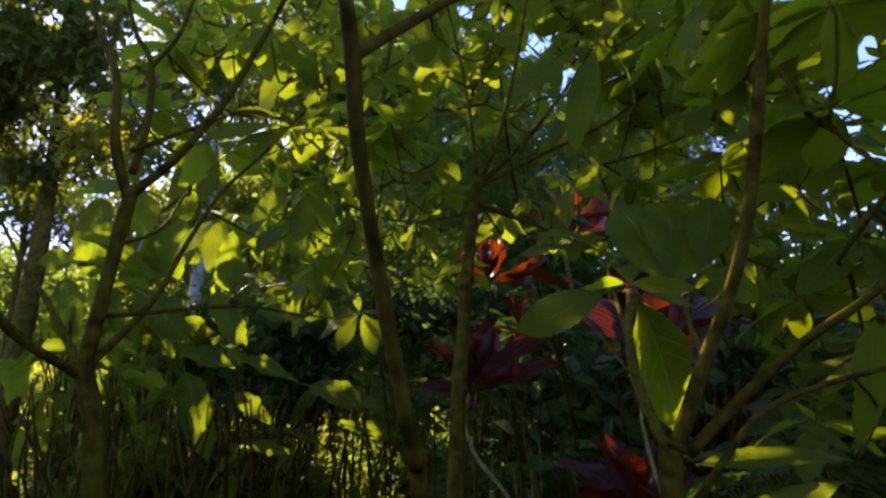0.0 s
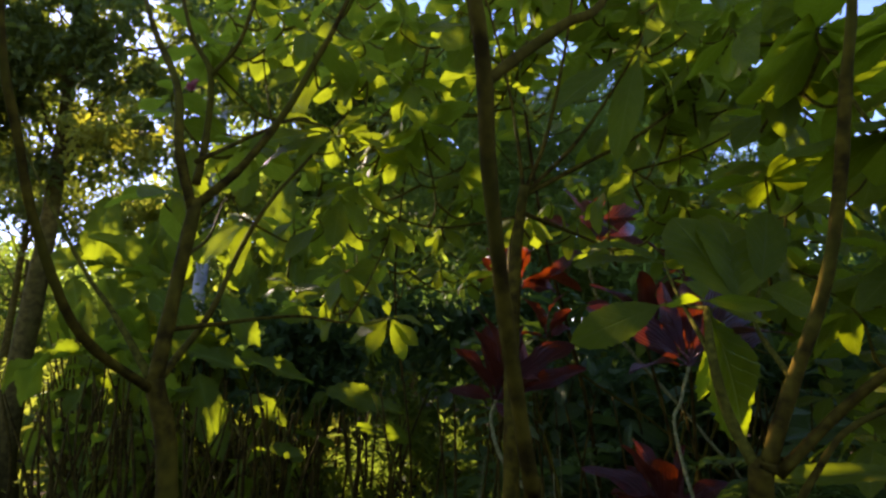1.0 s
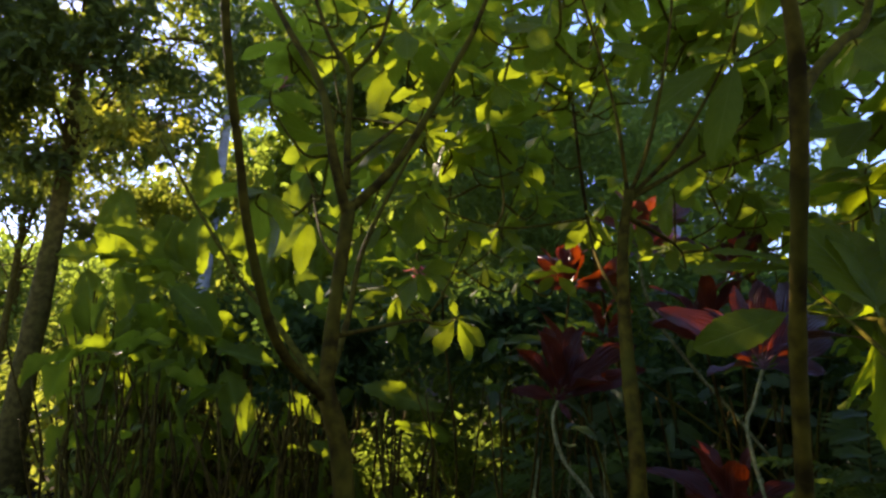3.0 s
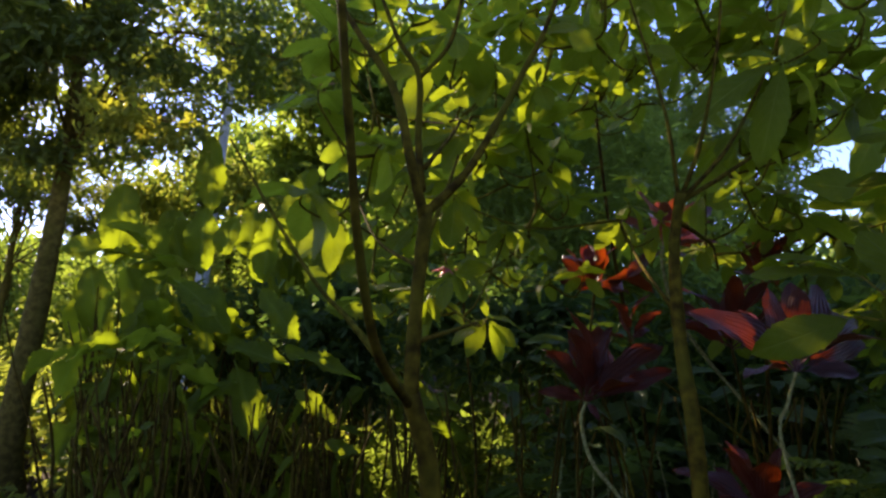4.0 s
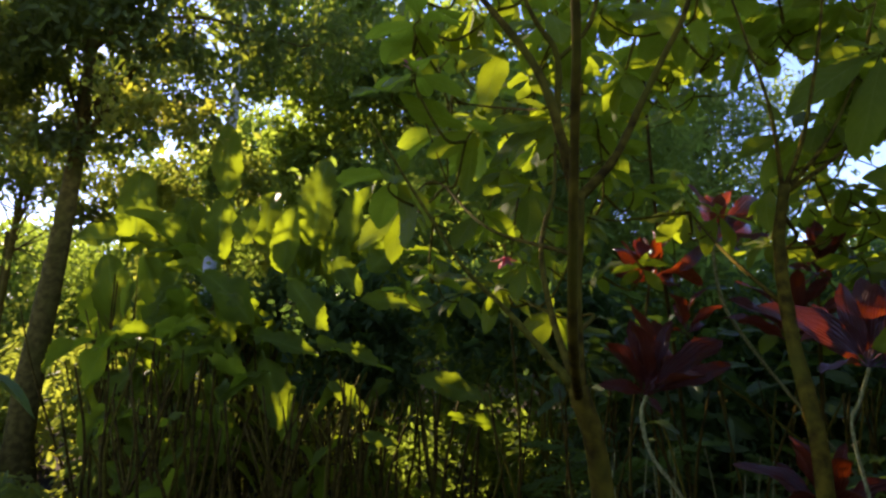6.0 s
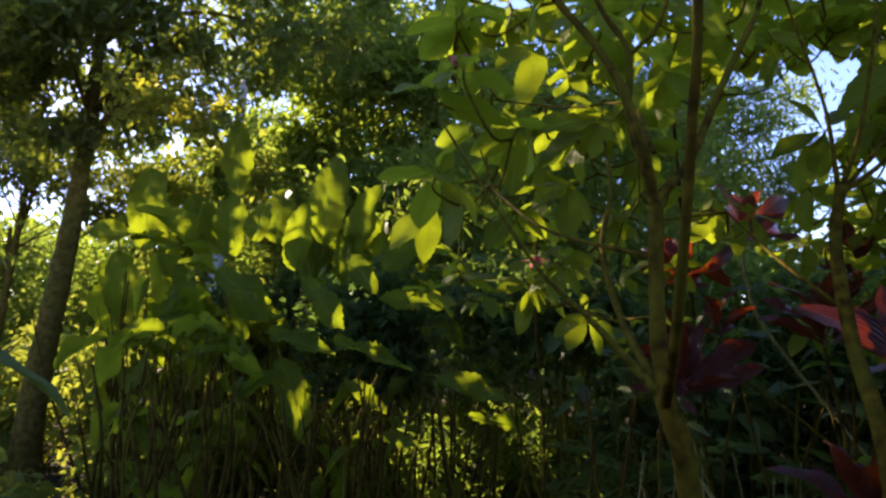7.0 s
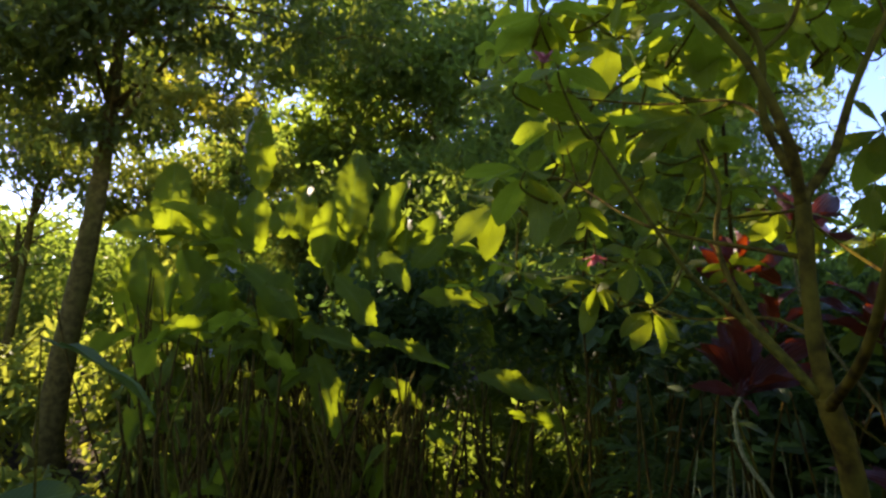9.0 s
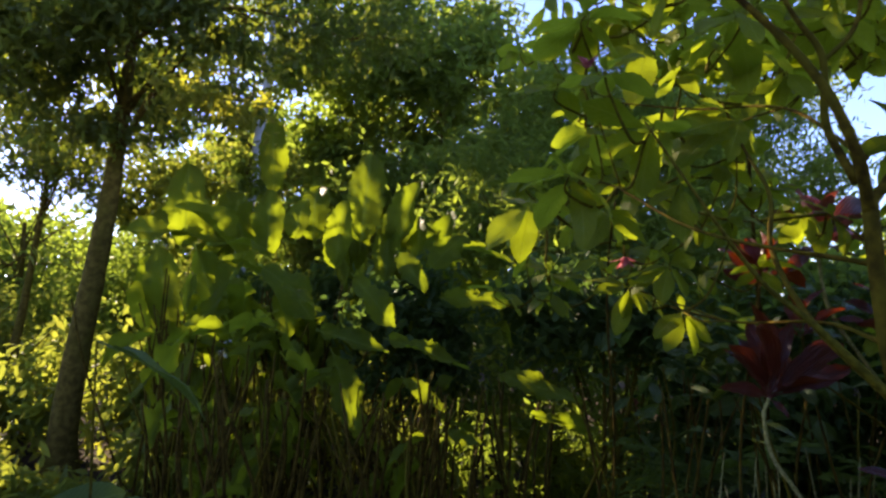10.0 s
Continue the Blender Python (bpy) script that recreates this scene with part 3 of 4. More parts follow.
# low broad-leaved shrub beside the start of the path
broad = Shrub((0.34, 1.0, 0.0), "multi-stemmed shrub with broad dark green leaves")
broad.stem([(0.33, 0.94, -0.02, 0.028), (0.335, 0.935, 0.8, 0.025), (0.335, 0.925, 1.46, 0.021), (0.345, 0.92, 1.55, 0.022)], "trunk")
broad.stem([(0.345, 0.92, 1.54, 0.015), (0.401, 0.925, 1.667, 0.013), (0.45, 0.92, 1.78, 0.012), (0.482, 0.918, 1.881, 0.0115), (0.505, 0.91, 2.01, 0.0125), (0.52, 0.90, 2.14, 0.011), (0.54, 0.89, 2.28, 0.009), (0.6, 0.9, 2.68, 0.006)])
broad.stem([(0.335, 0.92, 1.53, 0.011), (0.31, 0.95, 1.61, 0.010), (0.30, 0.97, 1.70, 0.009), (0.333, 1.05, 1.785, 0.007)], "branch", M_TWIG)
broad.stem([(0.36, 0.92, 1.53, 0.011), (0.46, 0.90, 1.63, 0.009), (0.52, 0.85, 1.70, 0.008), (0.61, 0.80, 1.78, 0.007), (0.85, 0.775, 2.02, 0.005)], "branch")
broad.stem([(0.345, 0.925, 1.44, 0.008), (0.382, 0.93, 1.472, 0.007), (0.431, 0.95, 1.519, 0.0065), (0.508, 0.98, 1.581, 0.006), (0.63, 1.02, 1.618, 0.0055), (0.793, 1.08, 1.643, 0.005), (0.95, 1.15, 1.66, 0.003)], "branch")
broad.stem([(0.71, 1.05, 1.63, 0.004), (0.80, 1.13, 1.56, 0.0035), (0.778, 1.17, 1.465, 0.003)], "twig", M_TWIG, 6, False)
for at, size, n, lift, tw in (((0.88, 0.822, 2.053), 0.2, 7, -10, True), ((0.62, 0.936, 2.705), 0.2, 7, -12, True),
                              ((0.78, 1.12, 2.149), 0.2, 7, -15, True), ((0.72, 1.24, 2.411), 0.2, 7, -15, True), ((0.95, 1.34, 1.917), 0.2, 7, -20, True), ((1.0, 1.25, 2.311), 0.2, 7, -10, True),
                              ((1.1, 1.51, 1.681), 0.2, 7, -15, True), ((0.9, 1.24, 1.237), 0.2, 6, -5, True)):
    broad.whorl(g, at, size, n, lift=lift, meshes=NEAR_LEAVES, twig=tw)
broad.blades((0.36, 1.10, 1.785), ((0.501, 1.22, 1.515), (0.46, 1.25, 1.58)), 0.85, NEAR_LEAVES, 0.0, (0.1, -0.95, 0.3))
broad.blades((0.396, 1.4, 1.815), ((0.18, 1.45, 1.734),), 0.85, NEAR_LEAVES, 0.0, (0.1, -0.95, 0.3))
broad.stem([(0.333, 1.05, 1.785, 0.005), (0.345, 1.22, 1.80, 0.004), (0.396, 1.4, 1.815, 0.003)], "twig", M_TWIG, 6, False)
broad.blades((0.333, 1.06, 1.80), ((0.225, 1.0, 1.80), (0.40, 0.97, 1.785)), 0.5, NEAR_LEAVES, 65)
broad.blades((0.345, 1.08, 1.80), ((0.455, 1.05, 1.765), (0.36, 1.2, 1.88)), 0.8, NEAR_LEAVES)
broad.blades((0.567, 1.3, 1.84), ((0.64, 1.34, 2.03), (0.72, 1.3, 1.80)), 1.0, NEAR_LEAVES, 0.0, (0.1, -0.95, 0.3))
broad.blades((0.50, 1.27, 1.80), ((0.43, 1.36, 2.03), (0.57, 1.38, 2.06)), 1.25, NEAR_LEAVES, 0.0, (0.1, -0.95, 0.3))
broad.blades((0.375, 1.34, 1.905), ((0.20, 1.48, 1.95), (0.23, 1.44, 2.005), (0.46, 1.4, 1.98)), 0.7, NEAR_LEAVES)
broad.stem([(0.40, 0.925, 1.667, 0.007), (0.47, 1.15, 1.76, 0.005), (0.567, 1.3, 1.84, 0.004)], "twig", M_TWIG, 6, False)
broad.stem([(0.30, 0.97, 1.70, 0.006), (0.34, 1.2, 1.83, 0.004), (0.375, 1.34, 1.905, 0.003)], "twig", M_TWIG, 6, False)
broad.blades((0.774, 1.169, 1.468), ((0.50, 1.125, 1.503),), 0.34, NEAR_LEAVES[1:], 0.0, (0.3, -0.8, 0.52))
broad.blades((0.722, 1.12, 1.442), ((0.47, 1.02, 1.405), (0.63, 1.20, 1.40)), 0.38, NEAR_LEAVES, 0.0, (0.3, -0.8, 0.52))
broad.blades((0.763, 1.15, 1.48), ((0.79, 1.06, 1.71), (0.694, 1.19, 1.54)), 0.62, NEAR_LEAVES, 0.0, (0.1, -0.95, 0.3))
broad.stem([(0.78, 1.12, 2.149, 0.004), (0.9, 1.4, 2.10, 0.0035), (0.997, 1.6, 2.089, 0.003), (1.17, 1.7, 2.019, 0.002)], "twig", M_TWIG, 6, False)
broad.blades((0.997, 1.6, 2.089), ((0.864, 1.55, 2.093), (1.143, 1.65, 2.069), (0.938, 1.55, 1.951), (1.074, 1.65, 2.239), (0.92, 1.6, 2.20)), 0.9, NEAR_LEAVES, 0.0, (0.1, -0.95, 0.3))
broad.blades((1.17, 1.7, 2.019), ((1.017, 1.65, 1.997), (1.293, 1.7, 2.032), (1.107, 1.65, 1.892), (1.21, 1.72, 2.16)), 0.9, NEAR_LEAVES, 0.0, (0.1, -0.95, 0.3))


PETAL = leaf_mesh("petal", M_FLOWER, 0.5, 0.1, 0.3, 0.02, 0.55, 0.6, 5, 2, 88, 0.05)


def blossom(shrub, at, size, count, axis, label):
    """A small flower head under a whorl."""
    q = np.random.default_rng(count)
    ax = Vector(axis).normalized()
    side = ax.orthogonal().normalized()
    other = ax.cross(side)
    head = part("flower", tube("flower", [(*(Vector(at) - ax * 0.05), 0.003), (*at, 0.005), (*(Vector(at) + ax * size * 0.3), 0.003)], M_TWIG, 6, 3), shrub.ob, None, label)
    for k in range(count):
        a = 6.283 * k / count + q.normal() * 0.2
        e = radians(q.uniform(15, 70))
        way = (side * math.cos(a) + other * math.sin(a)) * math.cos(e) + ax * math.sin(e)
        ob = new("petal", PETAL)
        ob.parent = head
        ob.matrix_parent_inverse = Matrix.Identity(4)
        ob.matrix_basis = along(at, way, size * q.uniform(0.8, 1.1), ax)


blossom(fork, (-0.506, 2.70, 2.08), 0.07, 7, (0.1, 0, -1), "hanging pink flower bud")
blossom(fork, (-0.94, 1.85, 2.55), 0.05, 9, (0, -0.5, 1), "red flower head")
fork.stem([(-0.82, 1.9, 2.20, 0.004), (-0.90, 1.86, 2.40, 0.003), (-0.94, 1.85, 2.54, 0.002)], "twig", M_TWIG, 6, False)


def fill(shrub, count, low, high, gap, seed, size=(0.15, 0.22), meshes=None):
    """Further whorls of a shrub, spaced out through its crown."""
    q = np.random.default_rng(seed)
    made = []
    for _ in range(count * 30):
        p = q.uniform(low, high)
        if len(made) >= count:
            break
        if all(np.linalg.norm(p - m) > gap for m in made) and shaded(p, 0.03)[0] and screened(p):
            made.append(p)
    # grow outwards from the stems, each whorl from the nearest wood
    while made:
        i = min(range(len(made)), key=lambda k: min((a - Vector(made[k])).length for a in shrub.anchors))
        shrub.whorl(q, made.pop(i), q.uniform(*size), int(q.integers(5, 8)), lift=q.uniform(-35, 0), meshes=meshes)


fill(fork, 30, (-1.0, 1.7, 2.2), (-0.25, 2.9, 3.35), 0.22, 31)
fill(fan, 36, (-0.3, 1.8, 2.3), (0.75, 2.9, 3.3), 0.23, 32)
back_shrub = Shrub((0.9, 3.9, 0.0), "tall leafy shrub behind the fan-branched one")
back_shrub.stem([(0.9, 3.9, -0.02, 0.018), (0.8, 3.8, 1.2, 0.015), (0.45, 3.3, 2.4, 0.012), (0.3, 3.1, 3.6, 0.008)], "trunk", M_CANE)
fill(back_shrub, 34, (-0.8, 2.8, 2.3), (1.1, 3.8, 3.9), 0.28, 33)
mid_shrub = Shrub((-0.4, 3.5, 0.0), "leafy shrub between the gingers and the cordylines")
mid_shrub.stem([(-0.4, 3.5, -0.02, 0.010), (-0.30, 3.45, 1.0, 0.008), (-0.38, 3.3, 2.0, 0.007), (-0.3, 3.2, 2.8, 0.005)], "trunk", M_CANE)
fill(mid_shrub, 18, (-0.95, 2.7, 1.95), (0.15, 3.6, 2.75), 0.24, 36)
side_shrub = Shrub((1.5, 1.9, 0.0), "dense green shrub with hanging oval leaves")
side_shrub.stem([(1.5, 1.9, -0.02, 0.03), (1.45, 1.85, 1.2, 0.025), (1.5, 1.9, 2.2, 0.018), (1.5, 1.8, 3.0, 0.008)], "trunk")
side_shrub.stem([(1.48, 1.88, 2.0, 0.010), (1.2, 2.1, 2.6, 0.007), (0.9, 2.3, 3.0, 0.004)], "branch")
side_shrub.stem([(1.49, 1.9, 2.2, 0.010), (1.4, 2.3, 2.8, 0.007), (1.25, 2.7, 3.25, 0.004)], "branch")
side_shrub.stem([(1.46, 1.86, 1.5, 0.010), (1.25, 1.7, 1.9, 0.007), (1.05, 1.5, 2.2, 0.004)], "branch")
# whorls that stand out against the open sky
side_shrub.blades((1.193, 2.6, 2.906), ((0.909, 2.55, 2.665), (1.098, 2.5, 2.588), (1.342, 2.55, 2.76), (1.46, 2.6, 3.018), (1.357, 2.7, 3.239), (1.015, 2.65, 3.103)), 0.95, None, 0.0, (0.1, -0.95, 0.3))
side_shrub.blades((1.483, 2.5, 2.779), ((1.207, 2.45, 2.864), (1.189, 2.5, 2.652), (1.274, 2.45, 2.453), (1.585, 2.5, 3.029), (1.732, 2.5, 2.682)), 0.95, None, 0.0, (0.1, -0.95, 0.3))
side_shrub.blades((1.409, 2.5, 2.379), ((1.059, 2.45, 2.445), (1.124, 2.5, 2.363), (1.267, 2.45, 2.131), (1.601, 2.5, 2.241), (1.614, 2.6, 2.525)), 0.95, None, 0.0, (0.1, -0.95, 0.3))
side_shrub.blades((1.493, 2.7, 3.302), ((1.163, 2.65, 3.208), (1.31, 2.6, 3.043), (1.606, 2.65, 3.102), (1.737, 2.7, 3.399), (1.607, 2.8, 3.707), (1.283, 2.75, 3.508)), 0.95, None, 0.0, (0.1, -0.95, 0.3))
side_shrub.blades((1.03, 2.6, 3.321), ((0.745, 2.55, 3.172), (0.897, 2.55, 3.038), (1.21, 2.6, 3.154), (1.291, 2.6, 3.445), (0.937, 2.7, 3.588)), 0.95, None, 0.0, (0.1, -0.95, 0.3))
side_shrub.stem([(1.193, 2.6, 2.906, 0.004), (1.351, 2.65, 3.097, 0.003), (1.493, 2.7, 3.302, 0.002)], "twig", None, 6, False)
side_shrub.stem([(1.193, 2.6, 2.906, 0.004), (1.094, 2.6, 3.095, 0.003), (1.03, 2.6, 3.321, 0.002)], "twig", None, 6, False)
side_shrub.stem([(0.696, 2.45, 2.441, 0.007), (0.958, 2.5, 2.527, 0.006), (1.218, 2.52, 2.667, 0.005), (1.355, 2.52, 2.857, 0.004), (1.453, 2.5, 2.923, 0.003)], "branch", None, 7, False)
side_shrub.stem([(1.218, 2.52, 2.667, 0.004), (1.19, 2.58, 2.782, 0.003), (1.193, 2.6, 2.906, 0.002)], "twig", None, 6, False)
side_shrub.stem([(1.355, 2.52, 2.857, 0.004), (1.426, 2.5, 2.796, 0.003), (1.483, 2.5, 2.779, 0.002)], "twig", None, 6, False)
side_shrub.stem([(0.958, 2.5, 2.527, 0.004), (1.208, 2.5, 2.44, 0.003), (1.409, 2.5, 2.379, 0.002)], "twig", None, 6, False)
side_shrub.stem([(1.46, 1.86, 1.7, 0.010), (1.1, 2.2, 2.05, 0.008), (0.696, 2.45, 2.441, 0.007)], "branch", None, 7, False)
fill(side_shrub, 30, (0.95, 1.3, 1.5), (2.2, 2.6, 2.9), 0.27, 34)

fill(broad, 11, (0.78, 1.2, 1.45), (1.5, 2.0, 2.35), 0.24, 38, (0.17, 0.22), NEAR_LEAVES)
fill(broad, 9, (0.72, 1.0, 2.1), (1.3, 1.6, 2.75), 0.25, 28, (0.18, 0.23), NEAR_LEAVES)
fill(back_shrub, 20, (-0.1, 2.6, 2.95), (1.6, 3.6, 4.1), 0.27, 39)
fill(side_shrub, 24, (0.95, 2.2, 1.7), (1.9, 3.2, 2.42), 0.22, 37)
fill(side_shrub, 24, (0.6, 1.7, 2.6), (1.8, 3.0, 3.5), 0.24, 35)
fill(side_shrub, 14, (0.6, 1.8, 2.2), (1.1, 2.3, 2.9), 0.2, 27)
fill(side_shrub, 10, (1.0, 2.7, 2.25), (1.6, 3.2, 2.75), 0.2, 26)
fill(broad, 6, (0.5, 1.25, 2.45), (0.88, 1.7, 2.95), 0.2, 24, (0.17, 0.21), NEAR_LEAVES)
fill(broad, 3, (0.6, 1.4, 2.15), (0.9, 1.8, 2.4), 0.2, 23, (0.17, 0.21), NEAR_LEAVES)
fill(back_shrub, 22, (-0.5, 2.8, 3.2), (1.2, 3.6, 3.95), 0.24, 25)
fill(fan, 20, (-0.1, 2.0, 2.85), (1.15, 3.0, 3.5), 0.2, 29)

# ---- red cordylines ----
def red_leaves(mat):
    return [leaf_mesh("red_leaf", mat, 0.28, f, d, w, 0.54, 0.64, 14, 4, i + 30, 0.16, 0.0, tw, c, 0.0, 0.08)
            for i, (f, d, w, tw, c) in enumerate(((0.30, 0.25, 0.03, 0.2, 0.2), (0.22, 0.15, 0.04, -0.3, -0.2), (0.34, 0.45, 0.03, 0.4, 0.3), (0.25, 0.08, 0.025, 0.0, 0.2)))]


RED_LEAVES, GLOSSY_RED_LEAVES = red_leaves(M_RED), red_leaves(M_RED_GLOSS)


def cordyline(stem_rows, head, size, count, tilt, seed, label, bark=None, tips=(), low=15.0, pool=RED_LEAVES):
    """A cane with a head of broad leaves: those of known reach by their tips, the rest spiralled round the axis."""
    q = np.random.default_rng(seed)
    t = thing("cordyline", stem_rows[0][:3], label, "cordyline", "red cordylines")
    part("stem", tube("stem", [(x, y, z, r * 0.78) for x, y, z, r in stem_rows], bark or M_PALE, 7, 6, 0.12), t)
    ax = Vector(tilt).normalized()
    side = ax.orthogonal().normalized()
    other = ax.cross(side)
    for k, tip in enumerate(tips):
        way = Vector(tip) - Vector(head)
        part("leaf", pool[k % 4], t, along(head, way, way.length * 1.04, (0.0, -0.8, 0.6), q.normal() * 32, q.uniform(0.85, 1.15)))
    for k in range(count):
        a = 2.4 * k + q.normal() * 0.2
        e = radians(low + (86 - low) * (k / count) + q.normal() * 10)
        way = (side * math.cos(a) + other * math.sin(a)) * math.cos(e) + ax * math.sin(e)
        at = Vector(head) + ax * (0.05 * k / count)
        part("leaf", pool[int(q.integers(4))], t, along(at, way, size * q.uniform(0.75, 1.1), ax, q.normal() * 25, q.uniform(0.8, 1.15)))
    return t


cordyline([(1.62, 3.1, -0.02, 0.011), (1.5, 3.12, 0.8, 0.0105), (1.2, 3.14, 1.26, 0.010), (0.90, 3.11, 1.61, 0.012), (0.71, 3.09, 1.88, 0.012), (0.64, 3.05, 2.14, 0.011), (0.66, 3.07, 2.21, 0.010)],
          (0.657, 3.07, 2.205), 0.30, 8, (0.15, 0, 1), 1, "red-leaved cordyline on a pale curving stem", None,
          ((0.693, 3.1, 2.49), (0.76, 3.05, 2.36), (0.97, 3.1, 2.382), (0.76, 2.95, 2.15), (0.43, 2.95, 2.101), (0.945, 3.1, 2.49)), 30.0, GLOSSY_RED_LEAVES)
cordyline([(0.62, 2.75, -0.02, 0.012), (0.48, 2.74, 0.7, 0.012), (0.26, 2.72, 1.05, 0.011), (0.13, 2.70, 1.22, 0.011), (0.085, 2.68, 1.39, 0.010), (0.11, 2.68, 1.475, 0.010)],
          (0.11, 2.68, 1.475), 0.34, 7, (0.2, 0.0, 1), 2, "dark maroon cordyline on a pale curved stem", None,
          ((0.094, 2.7, 1.802), (0.433, 2.65, 1.741), (0.334, 2.75, 1.765), (0.50, 2.7, 1.62), (0.13, 2.58, 1.43), (-0.025, 2.7, 1.689), (-0.06, 2.62, 1.55), (0.22, 2.78, 1.80)), 35.0)
cordyline([(0.95, 2.3, -0.02, 0.011), (0.84, 2.3, 0.9, 0.010), (0.74, 2.29, 1.38, 0.008), (0.76, 2.27, 1.50, 0.008), (0.793, 2.25, 1.63, 0.008)],
          (0.793, 2.25, 1.633), 0.32, 6, (0.15, 0.05, 1), 3, "glossy maroon cordyline with orange undersides", None,
          ((0.55, 2.18, 1.671), (0.99, 2.18, 1.637), (0.501, 2.2, 1.891), (0.70, 2.25, 1.93), (0.805, 2.25, 1.969), (0.968, 2.3, 1.97), (1.12, 2.3, 1.95), (0.60, 2.3, 1.80), (1.10, 2.25, 1.78)), 40.0, GLOSSY_RED_LEAVES)
cordyline([(0.31, 3.0, -0.02, 0.009), (0.14, 2.98, 1.03, 0.008), (0.236, 2.91, 1.98, 0.009)], (0.236, 2.9, 1.982), 0.24, 4, (0, 0.05, 1), 4, "red cordyline with upright leaves", M_CANE,
          ((0.218, 2.95, 2.227), (0.32, 2.95, 2.243), (0.534, 3.12, 2.165), (0.086, 2.9, 2.134), (0.054, 2.85, 2.032), (0.497, 3.12, 2.029), (0.15, 2.95, 2.21)), 60.0)
cordyline([(1.75, 3.1, -0.02, 0.010), (1.45, 3.1, 0.85, 0.009), (1.0, 3.11, 1.27, 0.008), (0.67, 3.11, 1.50, 0.008), (0.48, 2.95, 1.63, 0.007), (0.37, 2.82, 1.73, 0.007)], (0.37, 2.82, 1.73), 0.22, 6, (-0.15, -0.1, 1), 5, "small dark cordyline on a leaning green stem", M_TWIG, (), 30.0)
cordyline([(0.78, 2.45, -0.02, 0.013), (0.76, 2.44, 0.4, 0.012), (0.75, 2.46, 0.98, 0.010)], (0.75, 2.46, 0.98), 0.34, 15, (0, -0.1, 1), 6, "low dark maroon cordyline in the shade", M_CANE)
cordyline([(1.1, 2.95, -0.02, 0.013), (1.08, 2.93, 1.028, 0.012), (1.05, 2.85, 2.02, 0.010)], (1.05, 2.85, 2.02), 0.25, 13, (0.1, 0, 1), 7, "orange-red cordyline lit from behind", M_CANE, (), 25.0)
cordyline([(0.95, 2.75, -0.02, 0.012), (0.93, 2.75, 1.02, 0.011), (0.80, 2.71, 1.70, 0.009)], (0.80, 2.71, 1.70), 0.34, 11, (-0.1, -0.1, 1), 8, "maroon cordyline with glossy broad leaves", M_CANE, (), 20.0)

# ---- paddle-leaved gingers ----
PADDLES = [leaf_mesh("paddle_leaf", M_PADDLE, 0.42, f, d, w * 1.6, 0.46, 0.58, 26, 6, i + 50, 0.10, 0.015, tw, c, 0.09, 0.16)
           for i, (f, d, w, tw, c) in enumerate(((0.30, 0.10, 0.025, 0.2, 0.3), (0.36, 0.35, 0.035, -0.4, 0.5), (0.22, 0.20, 0.040, 0.5, -0.4), (0.40, 0.55, 0.03, 0.3, 0.25)))]
FLAT_PADDLES = [leaf_mesh("paddle_leaf", M_PADDLE, 0.42, f, d, w * 1.3, 0.45, 0.60, 26, 6, i + 58, 0.08, 0.05, tw, c, 0.12, 0.22)
                for i, (f, d, w, tw, c) in enumerate(((0.16, 0.05, 0.03, 0.2, 0.2), (0.22, 0.12, 0.045, -0.3, 0.3), (0.12, 0.09, 0.05, 0.3, -0.2)))]
CANES = [tube("cane", [(0, 0, 0, 0.014), (0.03 * k, 0.01, 0.6, 0.012), (0.08 * k - 0.05, 0.03 * k, 1.2, 0.010), (0.16 * k - 0.08, 0.03, 1.75, 0.006)], M_TWIG if k == 3 else M_CANE, 6, 4, 0.12) for k in range(4)]


def ginger(centre, radius, canes, label, seed, reach=1.0):
    q = np.random.default_rng(seed)
    t = thing("ginger_clump", centre, label, "ginger plant", "ginger clumps")
    for _ in range(canes):
        a, r = q.uniform(0, 6.28), math.sqrt(q.uniform(0, 1))
        x, y = centre[0] + math.cos(a) * r * radius[0], centre[1] + math.sin(a) * r * radius[1]
        h = q.uniform(0.75, 1.05) * reach
        m = pose(x, y, -0.03, q.normal() * 7, q.normal() * 7 + math.cos(a) * r * 10, q.uniform(0, 360)) @ Matrix.Diagonal((1, 1, h, 1))
        part("cane", CANES[int(q.integers(4))], t, m)
    return t


def paddles(t, rows, longer=0.0, up=(0.0, -0.6, 0.8), slim=1.0, meshes=None):
    """Leaves by base, tip, width share and roll."""
    q = np.random.default_rng(len(rows))
    for bx, by, bz, tx, ty, tz, wide, roll in rows:
        b, way = Vector((bx, by, bz)), Vector((tx - bx, ty - by, tz - bz))
        b = b - way * longer
        part("leaf", (meshes or PADDLES)[int(q.integers(len(meshes or PADDLES)))], t, along(b, way, way.length * (1 + longer), up, roll, wide * slim / (1 + longer)))


def scatter_paddles(t, count, low, high, length, seed, lift=(-30, 75), wide=(0.6, 1.0), meshes=None):
    q = np.random.default_rng(seed)
    for _ in range(count):
        p = q.uniform(low, high)
        a, e = q.uniform(0, 6.28), radians(q.uniform(*lift))
        way = Vector((math.cos(a) * math.cos(e), math.sin(a) * math.cos(e), math.sin(e)))
        size = q.uniform(*length)
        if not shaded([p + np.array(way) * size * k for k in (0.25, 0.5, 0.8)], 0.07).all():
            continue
        part("leaf", (meshes or PADDLES)[int(q.integers(len(meshes or PADDLES)))], t, along(p, way, size, (0, -0.3, 1), q.normal() * 30, q.uniform(*wide)))


front_ginger = ginger((-1.75, 4.4, 0.0), (1.35, 0.8), 105, "clump of gingers with brown canes and drooping leaves", 41, 0.85)
